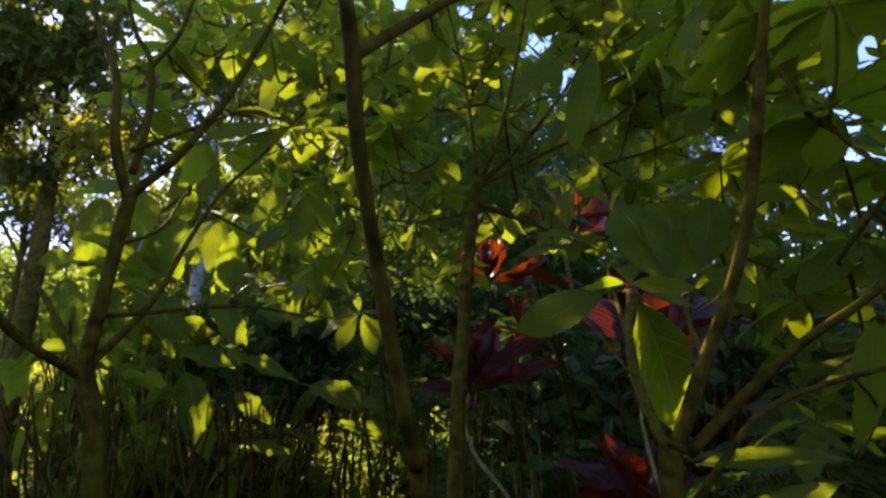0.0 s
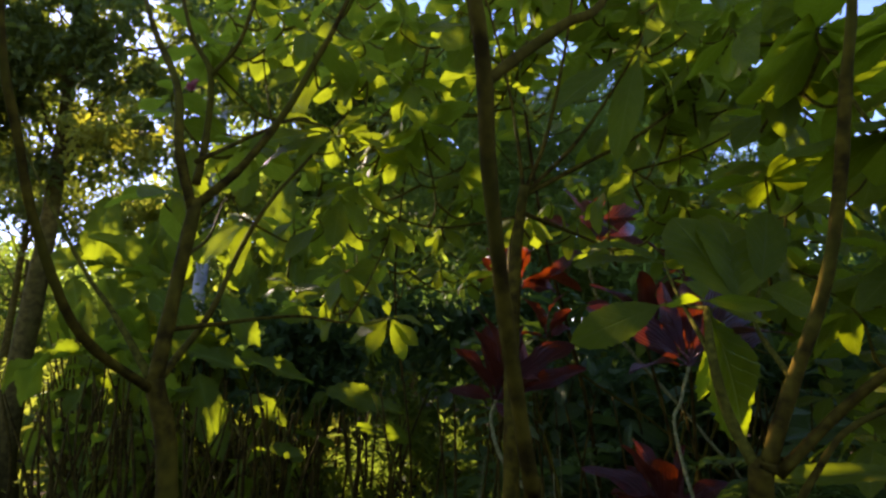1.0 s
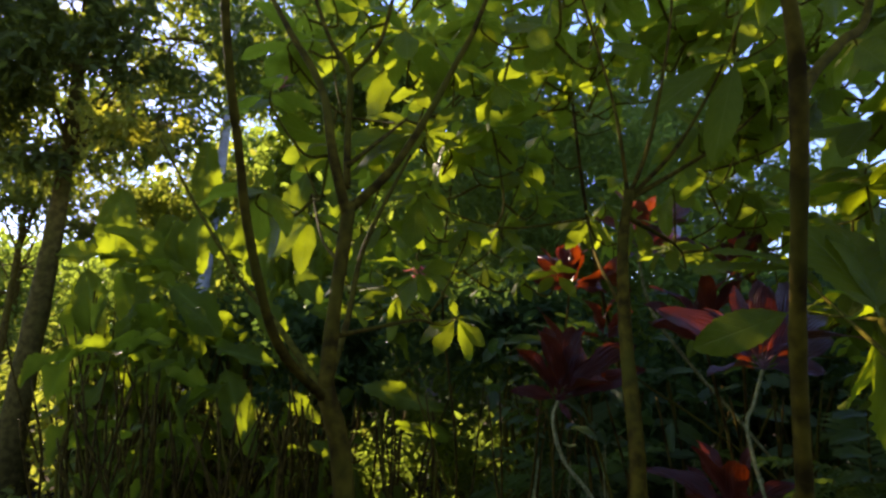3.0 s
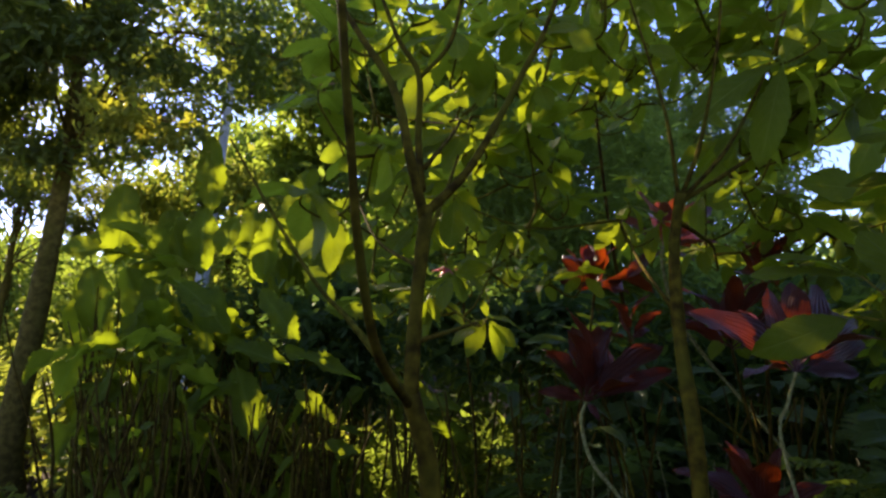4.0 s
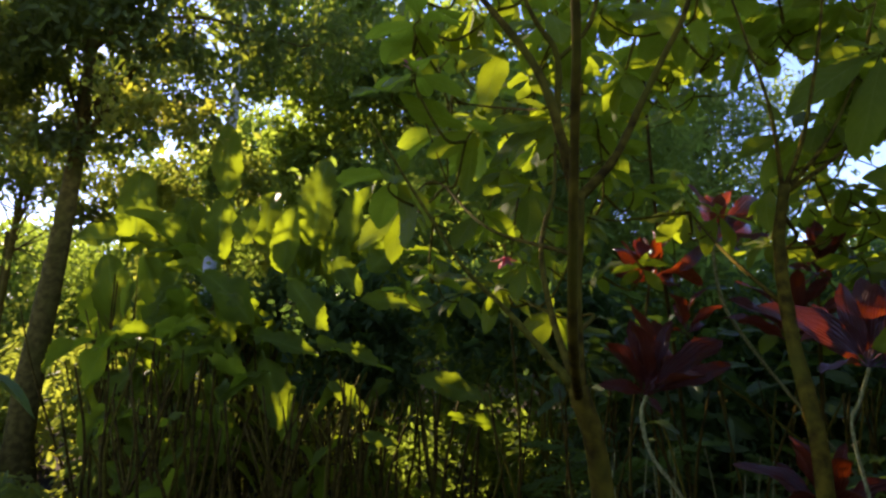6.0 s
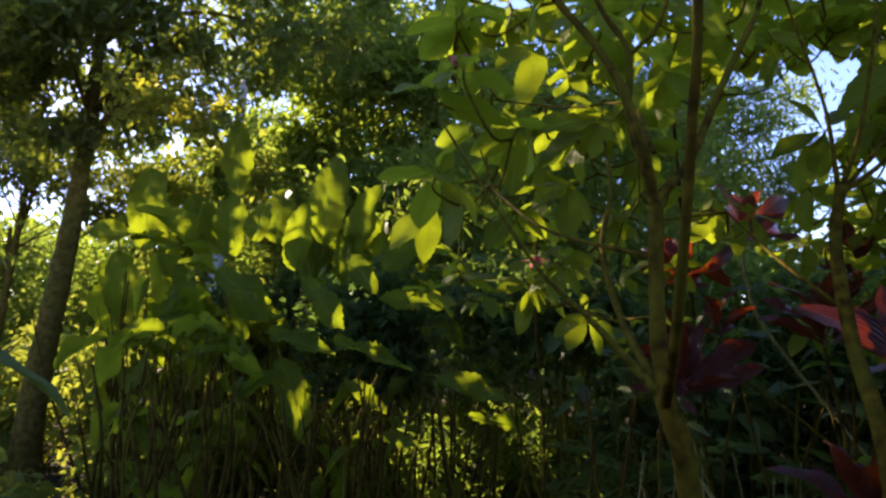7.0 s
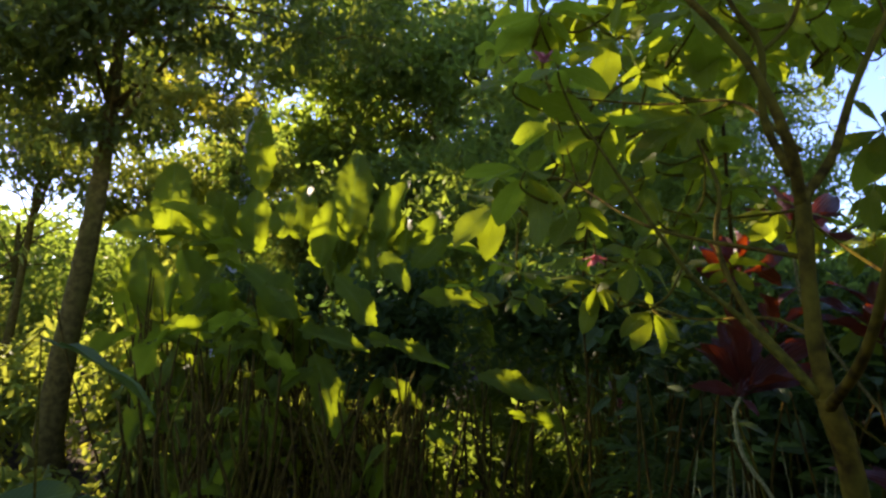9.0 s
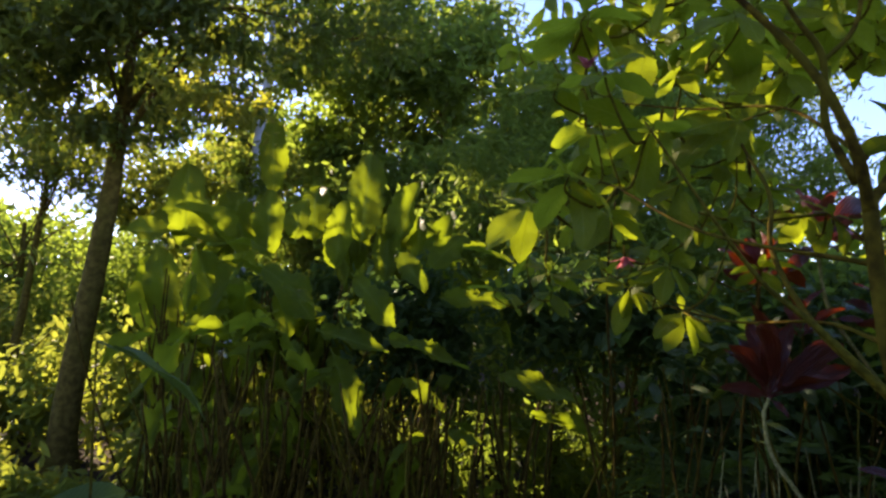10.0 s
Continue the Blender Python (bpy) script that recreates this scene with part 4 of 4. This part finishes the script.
paddles(front_ginger, [
    (-1.89, 4.81, 2.13, -1.52, 4.63, 1.74, 0.97, 0), (-0.75, 3.95, 1.89, -1.25, 3.98, 1.94, 0.71, 0), (-2.14, 4.78, 1.69, -1.58, 4.55, 1.56, 0.87, 0),
    (-1.62, 4.44, 1.65, -1.02, 4.22, 1.48, 0.60, 0), (-2.01, 4.68, 1.57, -1.73, 4.54, 0.89, 0.96, 0), (-1.48, 4.26, 1.40, -1.18, 4.17, 1.19, 1.0, 0),
    (-1.23, 3.88, 1.10, -0.97, 3.87, 1.04, 0.95, 0), (-0.91, 3.92, 1.46, -0.36, 3.80, 1.31, 0.80, 0), (-0.70, 3.93, 1.21, -0.26, 3.81, 1.15, 0.44, 0),
    (-2.15, 4.66, 1.87, -2.42, 4.85, 2.06, 0.9, 0), (-1.28, 5.16, 2.19, -1.00, 5.12, 2.49, 1.5, 0), (-1.55, 4.98, 2.35, -1.30, 4.80, 2.00, 1.1, 20)], 0.0, (0.3, -0.82, 0.48), 0.9, FLAT_PADDLES)
scatter_paddles(front_ginger, 24, (-2.9, 4.2, 1.2), (-0.8, 5.3, 1.9), (0.35, 0.6), 42, (-50, 40), (0.55, 0.85))
scatter_paddles(front_ginger, 16, (-2.5, 4.0, 0.6), (-0.7, 4.9, 1.15), (0.3, 0.5), 39, (-70, 10), (0.45, 0.7))
back_ginger = ginger((-2.6, 6.2, 0.0), (1.5, 0.6), 55, "tall ginger clump with upright paddle leaves", 43, 1.25)
paddles(back_ginger, [
    (-3.53, 6.88, 2.60, -4.38, 6.75, 3.24, 1.15, 20), (-3.19, 6.66, 2.51, -3.39, 6.58, 3.28, 1.12, 0), (-2.88, 6.35, 2.43, -2.89, 6.17, 3.07, 1.08, 0),
    (-2.95, 6.75, 3.2, -2.97, 6.67, 4.01, 0.95, 10), (-2.46, 6.60, 2.65, -2.53, 6.62, 3.38, 1.30, -10), (-1.94, 6.46, 2.64, -1.83, 6.33, 3.72, 0.92, 15),
    (-1.54, 6.35, 2.58, -1.38, 6.25, 3.29, 1.25, -10), (-3.41, 6.27, 2.55, -4.22, 6.10, 2.67, 0.81, 0), (-2.57, 6.12, 2.58, -2.54, 6.07, 3.02, 1.5, 0),
    (-2.15, 6.01, 2.30, -2.08, 5.93, 2.96, 1.0, 10)], 0.18)
scatter_paddles(back_ginger, 34, (-3.5, 5.8, 1.6), (-1.0, 6.8, 2.4), (0.6, 0.95), 44, (-30, 60), (0.45, 0.75))
scatter_paddles(back_ginger, 16, (-3.6, 6.2, 2.0), (-1.2, 7.0, 2.5), (0.55, 0.85), 40, (50, 88), (0.45, 0.7))
scatter_paddles(back_ginger, 30, (-3.8, 6.0, 1.9), (-1.1, 6.9, 2.35), (0.75, 1.05), 31, (68, 90), (0.75, 1.1))
scatter_paddles(back_ginger, 22, (-3.4, 5.6, 1.5), (-1.0, 6.2, 2.1), (0.55, 0.8), 30, (-60, 20), (0.7, 1.0))
left_ginger = ginger((-3.2, 5.8, 0.0), (0.5, 0.5), 20, "loose ginger stems with hanging green leaves", 45, 1.1)
paddles(left_ginger, [
    (-3.89, 6.10, 2.54, -3.69, 6.01, 1.46, 0.76, 0), (-3.47, 5.88, 2.47, -3.10, 5.86, 1.58, 0.74, 0), (-4.12, 6.53, 2.47, -4.08, 6.44, 1.54, 0.75, 0),
    (-2.71, 5.25, 2.22, -2.16, 5.06, 1.89, 1.0, 0), (-2.93, 5.66, 2.35, -3.25, 5.54, 1.78, 1.05, 0), (-2.42, 5.44, 2.19, -2.55, 5.32, 1.60, 1.1, 0)])
scatter_paddles(left_ginger, 36, (-3.6, 5.3, 1.2), (-2.4, 6.2, 2.2), (0.4, 0.7), 46, (-75, 30), (0.45, 0.7))
scatter_paddles(left_ginger, 34, (-3.4, 5.0, 0.5), (-2.4, 5.8, 1.2), (0.35, 0.6), 38, (-70, 20), (0.45, 0.7))

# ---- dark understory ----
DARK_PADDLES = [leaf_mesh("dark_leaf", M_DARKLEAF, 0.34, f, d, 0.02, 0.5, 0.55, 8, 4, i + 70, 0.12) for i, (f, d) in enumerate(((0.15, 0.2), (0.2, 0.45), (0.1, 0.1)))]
under = thing("understory_plant", (0.6, 3.6, 0.0), "dark broad-leaved plants in deep shade", "understory plant", kind="stuff")
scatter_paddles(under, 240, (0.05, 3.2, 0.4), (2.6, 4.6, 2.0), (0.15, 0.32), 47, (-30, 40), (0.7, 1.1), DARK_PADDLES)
# three more lots, added to keep the sun off the low maroon cordyline
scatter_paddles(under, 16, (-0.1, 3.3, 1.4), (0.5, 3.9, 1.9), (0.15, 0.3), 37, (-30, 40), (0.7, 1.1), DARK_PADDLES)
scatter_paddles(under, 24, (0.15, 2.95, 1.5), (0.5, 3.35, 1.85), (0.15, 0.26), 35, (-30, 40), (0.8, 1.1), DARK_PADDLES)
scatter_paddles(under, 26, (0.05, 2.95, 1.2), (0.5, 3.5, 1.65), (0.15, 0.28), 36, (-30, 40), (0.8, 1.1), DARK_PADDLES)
for _ in range(60):
    part("cane", CANES[int(rng.integers(4))], under, pose(rng.uniform(-0.3, 2.4), rng.uniform(3.0, 4.4), -0.03, rng.normal() * 6, rng.normal() * 6, rng.uniform(0, 360)) @ Matrix.Diagonal((0.8, 0.8, 0.85, 1)))

for _ in range(14):
    x, y, h = rng.uniform(0.0, 1.5), rng.uniform(2.9, 3.5), rng.uniform(0.85, 1.2)
    part("stalk", tube("stalk", [(x, y, -0.02, 0.005), (x + rng.normal() * 0.03, y, h * 0.6, 0.004), (x + rng.normal() * 0.06, y, h, 0.002)], M_PALE, 5, 4), under)


def frond_mesh(name, pairs, seed):
    """An arching feather frond one metre long along +y: a rib and two rows of narrow leaflets."""
    r = random.Random(seed)
    verts, faces, uvs = [], [], []
    for i in range(pairs + 1):
        v = i / pairs
        y, z = v * (1 - 0.12 * v), -0.42 * v * v
        for x in (-0.008 * (1 - v) - 0.001, 0.008 * (1 - v) + 0.001):
            verts.append((x, y, z)), uvs.append((0.5, v))
        if i:
            a = len(verts) - 2
            faces.append((last, last + 1, a + 1, a))
        last = len(verts) - 2
        if 0 < i < pairs:
            n = 0.30 * math.sin(math.pi * (0.12 + 0.85 * v)) + 0.03
            for sgn in (-1, 1):
                d = r.uniform(0.35, 0.6)
                b = len(verts)
                for q, w, dz in ((0.0, 0.010, 0.0), (0.4, 0.022, 0.01), (0.75, 0.016, -0.03), (1.0, 0.001, -0.10)):
                    for e in (-1, 1):
                        verts.append((sgn * n * q, y + n * q * d + e * w, z + dz * n / 0.3 + 0.006 * e))
                        uvs.append((0.5 + 0.4 * e, q))
                for k in range(3):
                    faces.append((b + 2 * k, b + 2 * k + 1, b + 2 * k + 3, b + 2 * k + 2))
    return mesh_of(name, verts, faces, M_FERN, True, uvs)


FRONDS = [frond_mesh("frond", 13, k) for k in range(3)]


def fern(at, count, size, seed, label):
    q = np.random.default_rng(seed)
    t = thing("fern", (at[0], at[1], 0.0), label, "fern", "ferns")
    part("stem", tube("stem", [(at[0], at[1], -0.02, 0.03), (at[0] + 0.02, at[1], at[2] * 0.5, 0.025), (*at, 0.018)], M_CANE, 7, 4), t)
    for k in range(count):
        a, e = 2.4 * k + q.normal() * 0.3, radians(q.uniform(0, 55))
        way = Vector((math.cos(a) * math.cos(e), math.sin(a) * math.cos(e), math.sin(e)))
        part("frond", FRONDS[k % 3], t, along(at, way, size * q.uniform(0.75, 1.1), (0, 0, 1), q.normal() * 8))


fern((1.5, 2.7, 1.1), 12, 0.6, 81, "dark arching fern in the shade")
fern((1.45, 3.3, 0.75), 10, 0.7, 82, "dark arching fern in the shade")
fern((2.3, 3.0, 1.25), 11, 0.8, 83, "dark arching fern in the shade")
fern((0.45, 3.9, 0.8), 10, 0.7, 84, "dark arching fern under the shrubs")

broad_fern = thing("fern", (1.56, 2.75, 0.0), "fern with broad dark green leaflets on one upright stalk", "fern", "ferns")
part("stem", tube("stem", [(1.58, 2.78, -0.02, 0.008), (1.54, 2.74, 0.7, 0.006), (1.50, 2.70, 1.2, 0.005), (1.49, 2.66, 1.5, 0.003)], M_TWIG, 6, 5), broad_fern)
FERN_LEAVES = [leaf_mesh("leaflet", M_FERN, 0.30, 0.15, d, 0.02, 0.5, 0.45, 9, 4, 90 + i, 0.05) for i, d in enumerate((0.15, 0.3))]
for k in range(9):
    z = 0.72 + 0.088 * k
    for sgn in (-1, 1):
        base = Vector((1.54 - 0.06 * (z - 0.7), 2.74 - 0.09 * (z - 0.7), z + 0.02 * sgn))
        part("leaf", FERN_LEAVES[k % 2], broad_fern, along(base, (sgn * 0.95, -0.3, 0.12 + 0.05 * math.sin(k * 2.3)), 0.27 - 0.008 * k, (0, -0.5, 0.85), 6 * math.sin(k * 1.7)))

torch = thing("torch_flower", (0.48, 5.1, 0.0), "small red cone flower on a thin stalk", "flower")
part("stalk", tube("stalk", [(0.48, 5.1, -0.02, 0.006), (0.46, 5.1, 0.6, 0.005), (0.48, 5.12, 1.06, 0.004)], M_TWIG, 6, 4), torch)
for k in range(14):
    a, e = 2.4 * k, radians(20 + 4.5 * k)
    part("petal", PETAL, torch, along((0.48, 5.12, 1.04 + 0.006 * k), (math.cos(a) * math.cos(e), math.sin(a) * math.cos(e), math.sin(e)), 0.055, (0, 0, 1)))

edge = thing("low_plant", (-2.25, 1.9, 0.0), "low plant with drooping bluish-green leaves", "plant")
for (b, e, up, wide) in (((-2.28, 1.8, 1.72), (-2.0, 1.98, 1.55), (0, 0, 1), 0.8), ((-2.46, 1.86, 1.22), (-2.25, 1.96, 1.31), (0, -0.7, 0.7), 1.3), ((-2.36, 2.0, 1.16), (-2.24, 2.08, 1.25), (0, -0.7, 0.7), 1.1)):
    way = Vector(e) - Vector(b)
    part("leaf", DARK_PADDLES[0], edge, along(b, way, way.length, up, 10, wide))
    part("stem", tube("stem", [(-2.25, 1.9, -0.02, 0.006), (-2.28, 1.88, 0.8, 0.005), (*b, 0.003)], M_TWIG, 6, 4), edge)


def bush(name, centre, radii, count, size, mat, seed, label, clumps=40, spread=0.25, slim=0.42, kind="", stems=6, ahead=1.5):
    q = np.random.default_rng(seed)
    t = thing(name, (centre[0], centre[1], 0.0), label, name.replace("_", " "), kind=kind)
    pts, k = clumped(q, count, centre, radii, clumps, spread)
    pts[:, 2] = np.abs(pts[:, 2]) + 0.02
    for i in range(stems):
        e = k[i]
        part("stem", tube("stem", [(centre[0] + q.normal() * 0.15, centre[1] + q.normal() * 0.15, -0.02, 0.025), (*((np.array((centre[0], centre[1], 0)) + e) / 2 + q.normal(size=3) * 0.1), 0.016), (*e, 0.005)], M_TWIG, 6, 4), t)
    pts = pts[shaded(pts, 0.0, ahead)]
    leaf_cloud("foliage", pts, np.full(len(pts), size), mat, t, seed, slim)
    return t


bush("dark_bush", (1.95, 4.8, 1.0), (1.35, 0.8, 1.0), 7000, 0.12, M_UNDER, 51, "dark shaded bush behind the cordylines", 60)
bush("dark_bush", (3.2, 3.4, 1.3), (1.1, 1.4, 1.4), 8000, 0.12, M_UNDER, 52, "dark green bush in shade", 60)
bush("dark_bush", (2.6, 5.2, 1.8), (1.0, 0.8, 0.8), 5000, 0.13, M_FAR, 42, "leafy bush behind the ferns", 50)
bush("bamboo_grass", (-0.2, 5.8, 0.45), (1.6, 0.6, 0.55), 2000, 0.19, M_FAR, 53, "narrow-leaved bamboo grass catching the sun", 40, 0.25, 0.14)
bush("bamboo", (0.9, 6.4, 3.3), (1.8, 0.8, 1.6), 9000, 0.17, M_FAR, 59, "tall bamboo with narrow hanging leaves", 60, 0.3, 0.15)
bush("thicket", (1.2, 7.8, 2.0), (3.0, 1.2, 2.0), 13000, 0.13, M_FAR, 54, "green thicket behind the shrubs", 80, 0.35)
bush("sunlit_bush", (-8.0, 10.2, 1.3), (2.6, 1.3, 1.3), 6000, 0.19, M_LIT, 55, "yellow-green bush in full sun", 80, 0.3)
bush("sunlit_bush", (-4.9, 11.5, 2.5), (2.1, 1.3, 2.6), 13000, 0.19, M_LIT, 56, "yellow-green bush in full sun", 80, 0.3)
bush("sunlit_bush", (-11.5, 13.0, 1.6), (3.0, 2, 1.7), 12000, 0.15, M_LIT, 57, "tall sunlit bush with pale leaves", 80, 0.35)
bush("thicket", (-1.6, 10.5, 2.4), (2.8, 1.2, 2.4), 14000, 0.14, M_FAR, 58, "green thicket under the trees", 90, 0.4)
bush("sunlit_bush", (-7.1, 8.6, 0.8), (1.4, 0.8, 0.9), 3200, 0.19, M_LIT, 50, "low yellow-green shrub beside the trunk", 50, 0.22)
bush("sunlit_bush", (-4.6, 8.2, 0.7), (0.9, 0.7, 0.8), 2200, 0.18, M_LIT, 49, "low sunlit shrub behind the gingers", 40, 0.2)
bush("sunlit_bush", (-3.2, 7.9, 0.55), (0.9, 0.5, 0.6), 2400, 0.10, M_LIT, 48, "low sunlit shrub behind the canes", 40, 0.2)
bush("sunlit_bush", (-1.5, 7.4, 0.55), (1.0, 0.5, 0.6), 2400, 0.10, M_LIT, 47, "low sunlit shrub behind the canes", 40, 0.2)
bush("sunlit_bush", (-6.9, 7.3, 0.45), (0.9, 0.5, 0.5), 2600, 0.18, M_LIT, 46, "low yellow-green plants on the soil", 40, 0.18)
bush("sunlit_bush", (-4.0, 7.6, 0.55), (0.55, 0.4, 0.75), 2600, 0.17, M_LIT, 45, "low sunlit plant by the tree", 30, 0.16)
bush("low_bush", (-6.35, 6.3, 0.3), (0.9, 0.6, 0.35), 2000, 0.17, M_LIT, 44, "low green plants covering the soil", 40, 0.16)
# put where there is only deep shade between the gingers: a dark leaf mass
bush("dark_bush", (-1.45, 5.6, 1.65), (0.6, 0.3, 0.55), 2600, 0.13, M_UNDER, 43, "added dark leaf mass standing in for the deep shade among the gingers", 30, 0.15, 0.42, "", 4, 0.3)
# added to make the gaps behind the gingers dark and cut their sun
bush("dark_bush", (-2.5, 7.25, 1.75), (1.4, 0.3, 0.5), 3800, 0.14, M_UNDER, 34, "added dark leaf mass that darkens the gaps behind the gingers and shades them", 60, 0.2, 0.42, "", 6, 0.3)
# added sun blocker for the understory, not a known plant
bush("dark_bush", (0.2, 4.95, 1.85), (0.9, 0.25, 0.35), 2400, 0.13, M_UNDER, 33, "added dark leaf mass in front of the bamboo, keeping sun off the understory", 50, 0.18, 0.42, "", 5, 0.3)
bush("low_bush", (-3.6, 6.6, 0.3), (0.55, 0.5, 0.4), 1300, 0.17, M_LIT, 41, "low green plants covering the soil", 40, 0.16)
bush("low_bush", (-4.85, 5.5, 0.2), (0.65, 0.5, 0.2), 1300, 0.16, M_LIT, 35, "low leafy plants covering the soil", 30, 0.14)

# ---- trees ----
leaning = tree("tree", (-5.25, 7.25, -0.05), [(-5.21, 7.2, 0.38), (-5.16, 7.2, 1.02), (-5.05, 7.2, 1.95), (-4.94, 7.2, 2.88), (-4.88, 7.2, 3.6), (-4.84, 7.2, 4.4), (-4.79, 7.2, 5.5), (-4.73, 7.2, 6.9)], ((-4.6, 6.8, 5.1), (2.0, 1.3, 1.4)),
     "leaning broadleaf tree with a dark crown", M_CROWN, 15000, 0.135, M_TRUNK, 61, 130, 0.20, 12, 0.172)


def bough(t, start, end, radii, count, size, mat, seed, name, clumps=24, spread=0.14):
    """A leafy side limb of a tree, hanging out from its trunk."""
    q = np.random.default_rng(seed)
    mid = (np.array(start) + np.array(end)) / 2 + np.array((0, 0, 0.3))
    part("limb", tube("limb", [(*start, 0.03), (*mid, 0.02), (*end, 0.006)], M_TRUNK, 6, 6), t)
    pts, k = clumped(q, count, end, radii, clumps, spread)
    for e in k[:8]:
        part("limb", tube("limb", [(*end, 0.008), (*((np.array(end) + e) / 2 + q.normal(size=3) * 0.05), 0.005), (*e, 0.003)], M_TRUNK, 5, 4), t)
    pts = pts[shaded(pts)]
    leaf_cloud(name, pts, np.full(len(pts), size), mat, t, seed)


bough(leaning, (-4.87, 7.2, 4.2), (-3.2, 5.75, 3.85), (0.55, 0.4, 0.38), 1100, 0.10, M_OCHRE, 62, "ochre_leaves", 30, 0.13)
bough(leaning, (-4.81, 7.2, 5.0), (-3.1, 5.9, 4.75), (1.0, 0.6, 0.45), 2000, 0.125, M_CROWN, 70, "foliage", 34, 0.17)
bough(leaning, (-4.81, 7.2, 5.2), (-2.1, 6.2, 4.7), (0.8, 0.5, 0.4), 1100, 0.12, M_CROWN, 74, "foliage", 26, 0.15)
tree("tree", (-8.9, 11.9, -0.05), [(-8.6, 11.8, 1.5), (-8.2, 11.5, 3.8), (-7.8, 11.2, 6.2)], ((-8.6, 11.5, 5.4), (3.6, 1.6, 2.9)), "slender tree with sparse leaves", M_CROWN, 21000, 0.13, M_TRUNK, 63, 170, 0.28, 26, 0.10)
tree("tree", (-10.9, 13.2, -0.05), [(-10.8, 13.1, 1.5), (-10.5, 13.0, 3.2), (-10.3, 12.9, 5.2)], ((-10.4, 12.9, 4.4), (2.6, 1.3, 1.5)), "slender tree with sparse leaves", M_CROWN, 7000, 0.14, M_TRUNK, 78, 110, 0.26, 20, 0.08)
white = tree("tree", (-4.35, 10.0, -0.05), [(-4.16, 10.0, 2.5), (-3.98, 10.0, 4.47), (-3.89, 10.0, 5.45), (-3.80, 10.0, 7.0), (-3.7, 9.9, 9.0)], ((-3.1, 10.3, 7.3), (1.8, 1.3, 1.6)), "tree with a smooth white trunk", M_FAR, 11000, 0.14, M_WHITE, 64, 90, 0.32, 10, 0.13)
bough(white, (-3.98, 10.0, 4.47), (-4.9, 9.7, 4.75), (0.7, 0.6, 0.5), 700, 0.14, M_FAR, 76, "foliage", 26, 0.2)
bough(white, (-3.89, 10.0, 5.45), (-5.0, 9.4, 5.45), (1.0, 0.5, 0.8), 2000, 0.13, M_CROWN, 77, "foliage", 44, 0.22)
bough(white, (-4.0, 10.0, 4.2), (-4.0, 9.55, 3.95), (0.35, 0.18, 0.55), 420, 0.14, M_FAR, 80, "foliage", 20, 0.14)
bough(white, (-3.85, 10.0, 6.2), (-4.7, 9.5, 6.6), (1.0, 0.5, 0.7), 1600, 0.13, M_CROWN, 79, "foliage", 36, 0.22)
tree("tree", (-0.8, 13.0, -0.05), [(-0.8, 13.0, 3.0), (-0.7, 13.0, 6.0), (-0.7, 13.0, 9.0)], ((-0.8, 13.0, 5.8), (3.0, 1.8, 3.2)), "tall green tree behind the garden", M_FAR, 30000, 0.23, M_TRUNK, 65, 120, 0.45, 16, 0.2)
tree("tree", (-6.0, 17.0, -0.05), [(-6.0, 17.0, 3.0), (-5.9, 17.0, 5.0), (-5.9, 17.0, 7.0)], ((-6.0, 17.0, 5.2), (3.4, 2.0, 2.4)), "spreading green tree behind the bushes", M_FAR, 14000, 0.2, M_TRUNK, 66, 100, 0.5, 16, 0.2)
tree("tree", (-12.0, 17.0, -0.05), [(-12.0, 17.0, 1.5), (-11.9, 17.0, 3.0), (-11.9, 17.0, 4.2)], ((-12.0, 17.0, 3.8), (4.5, 2.0, 2.8)), "broad hazy tree beyond the bushes", M_FAR, 9000, 0.2, M_TRUNK, 75, 110, 0.5, 16, 0.18)
tree("tree", (4.3, 9.5, -0.05), [(4.3, 9.5, 1.5), (4.2, 9.5, 3.4), (4.0, 9.5, 6.0)], ((4.0, 9.5, 4.7), (1.8, 1.2, 2.1)), "feathery tree against the blue sky", M_FAR, 18000, 0.13, M_TRUNK, 67, 90, 0.3, 14, 0.10, slim=0.25)
tree("tree", (2.6, 10.5, -0.05), [(2.6, 10.5, 2.0), (2.7, 10.5, 4.0), (2.7, 10.5, 6.0)], ((2.7, 10.5, 4.6), (1.7, 1.1, 1.9)), "leafy tree with a narrow crown", M_FAR, 12000, 0.14, M_TRUNK, 69, 90, 0.3, 12, 0.10, slim=0.3)
tree("tree", (10.5, 13.0, -0.05), [(10.4, 13.0, 1.5), (10.4, 13.0, 3.0), (10.5, 13.0, 4.2)], ((10.4, 13.0, 2.9), (3.2, 1.8, 1.4)), "low spreading tree beyond the garden", M_FAR, 12000, 0.16, M_TRUNK, 68, 80, 0.4, 12, 0.14)


def woods():
    q = np.random.default_rng(71)
    a = q.uniform(-1.2, 1.2, 80000)
    r = q.uniform(24, 34, 80000)
    top = 7.0 + 1.2 * np.sin(a * 7) - 4.0 * (a > 0.25) - 2.8 * (a < -0.36)
    z = q.uniform(0, 1, 80000) ** 0.8 * np.maximum(top, 2.0)
    ob = leaf_cloud("far_woods", np.column_stack([np.sin(a) * r, np.cos(a) * r, z]), np.full(80000, 0.42), M_FAR, None, 72)
    tagged(ob, "distant green woodland beyond the garden", "woodland", kind="stuff")
    # added behind and beside the camera, out of view, to cut sky light
    a = q.uniform(1.5, 4.8, 30000)
    r = q.uniform(4.5, 6.5, 30000)
    ob = leaf_cloud("hedge", np.column_stack([np.sin(a) * r, np.cos(a) * r, q.uniform(0, 2.9, 30000)]), np.full(30000, 0.3), M_FAR, None, 73)
    tagged(ob, "leaf wall added out of view behind the camera to hold back sky light", "hedge", kind="stuff")


woods()
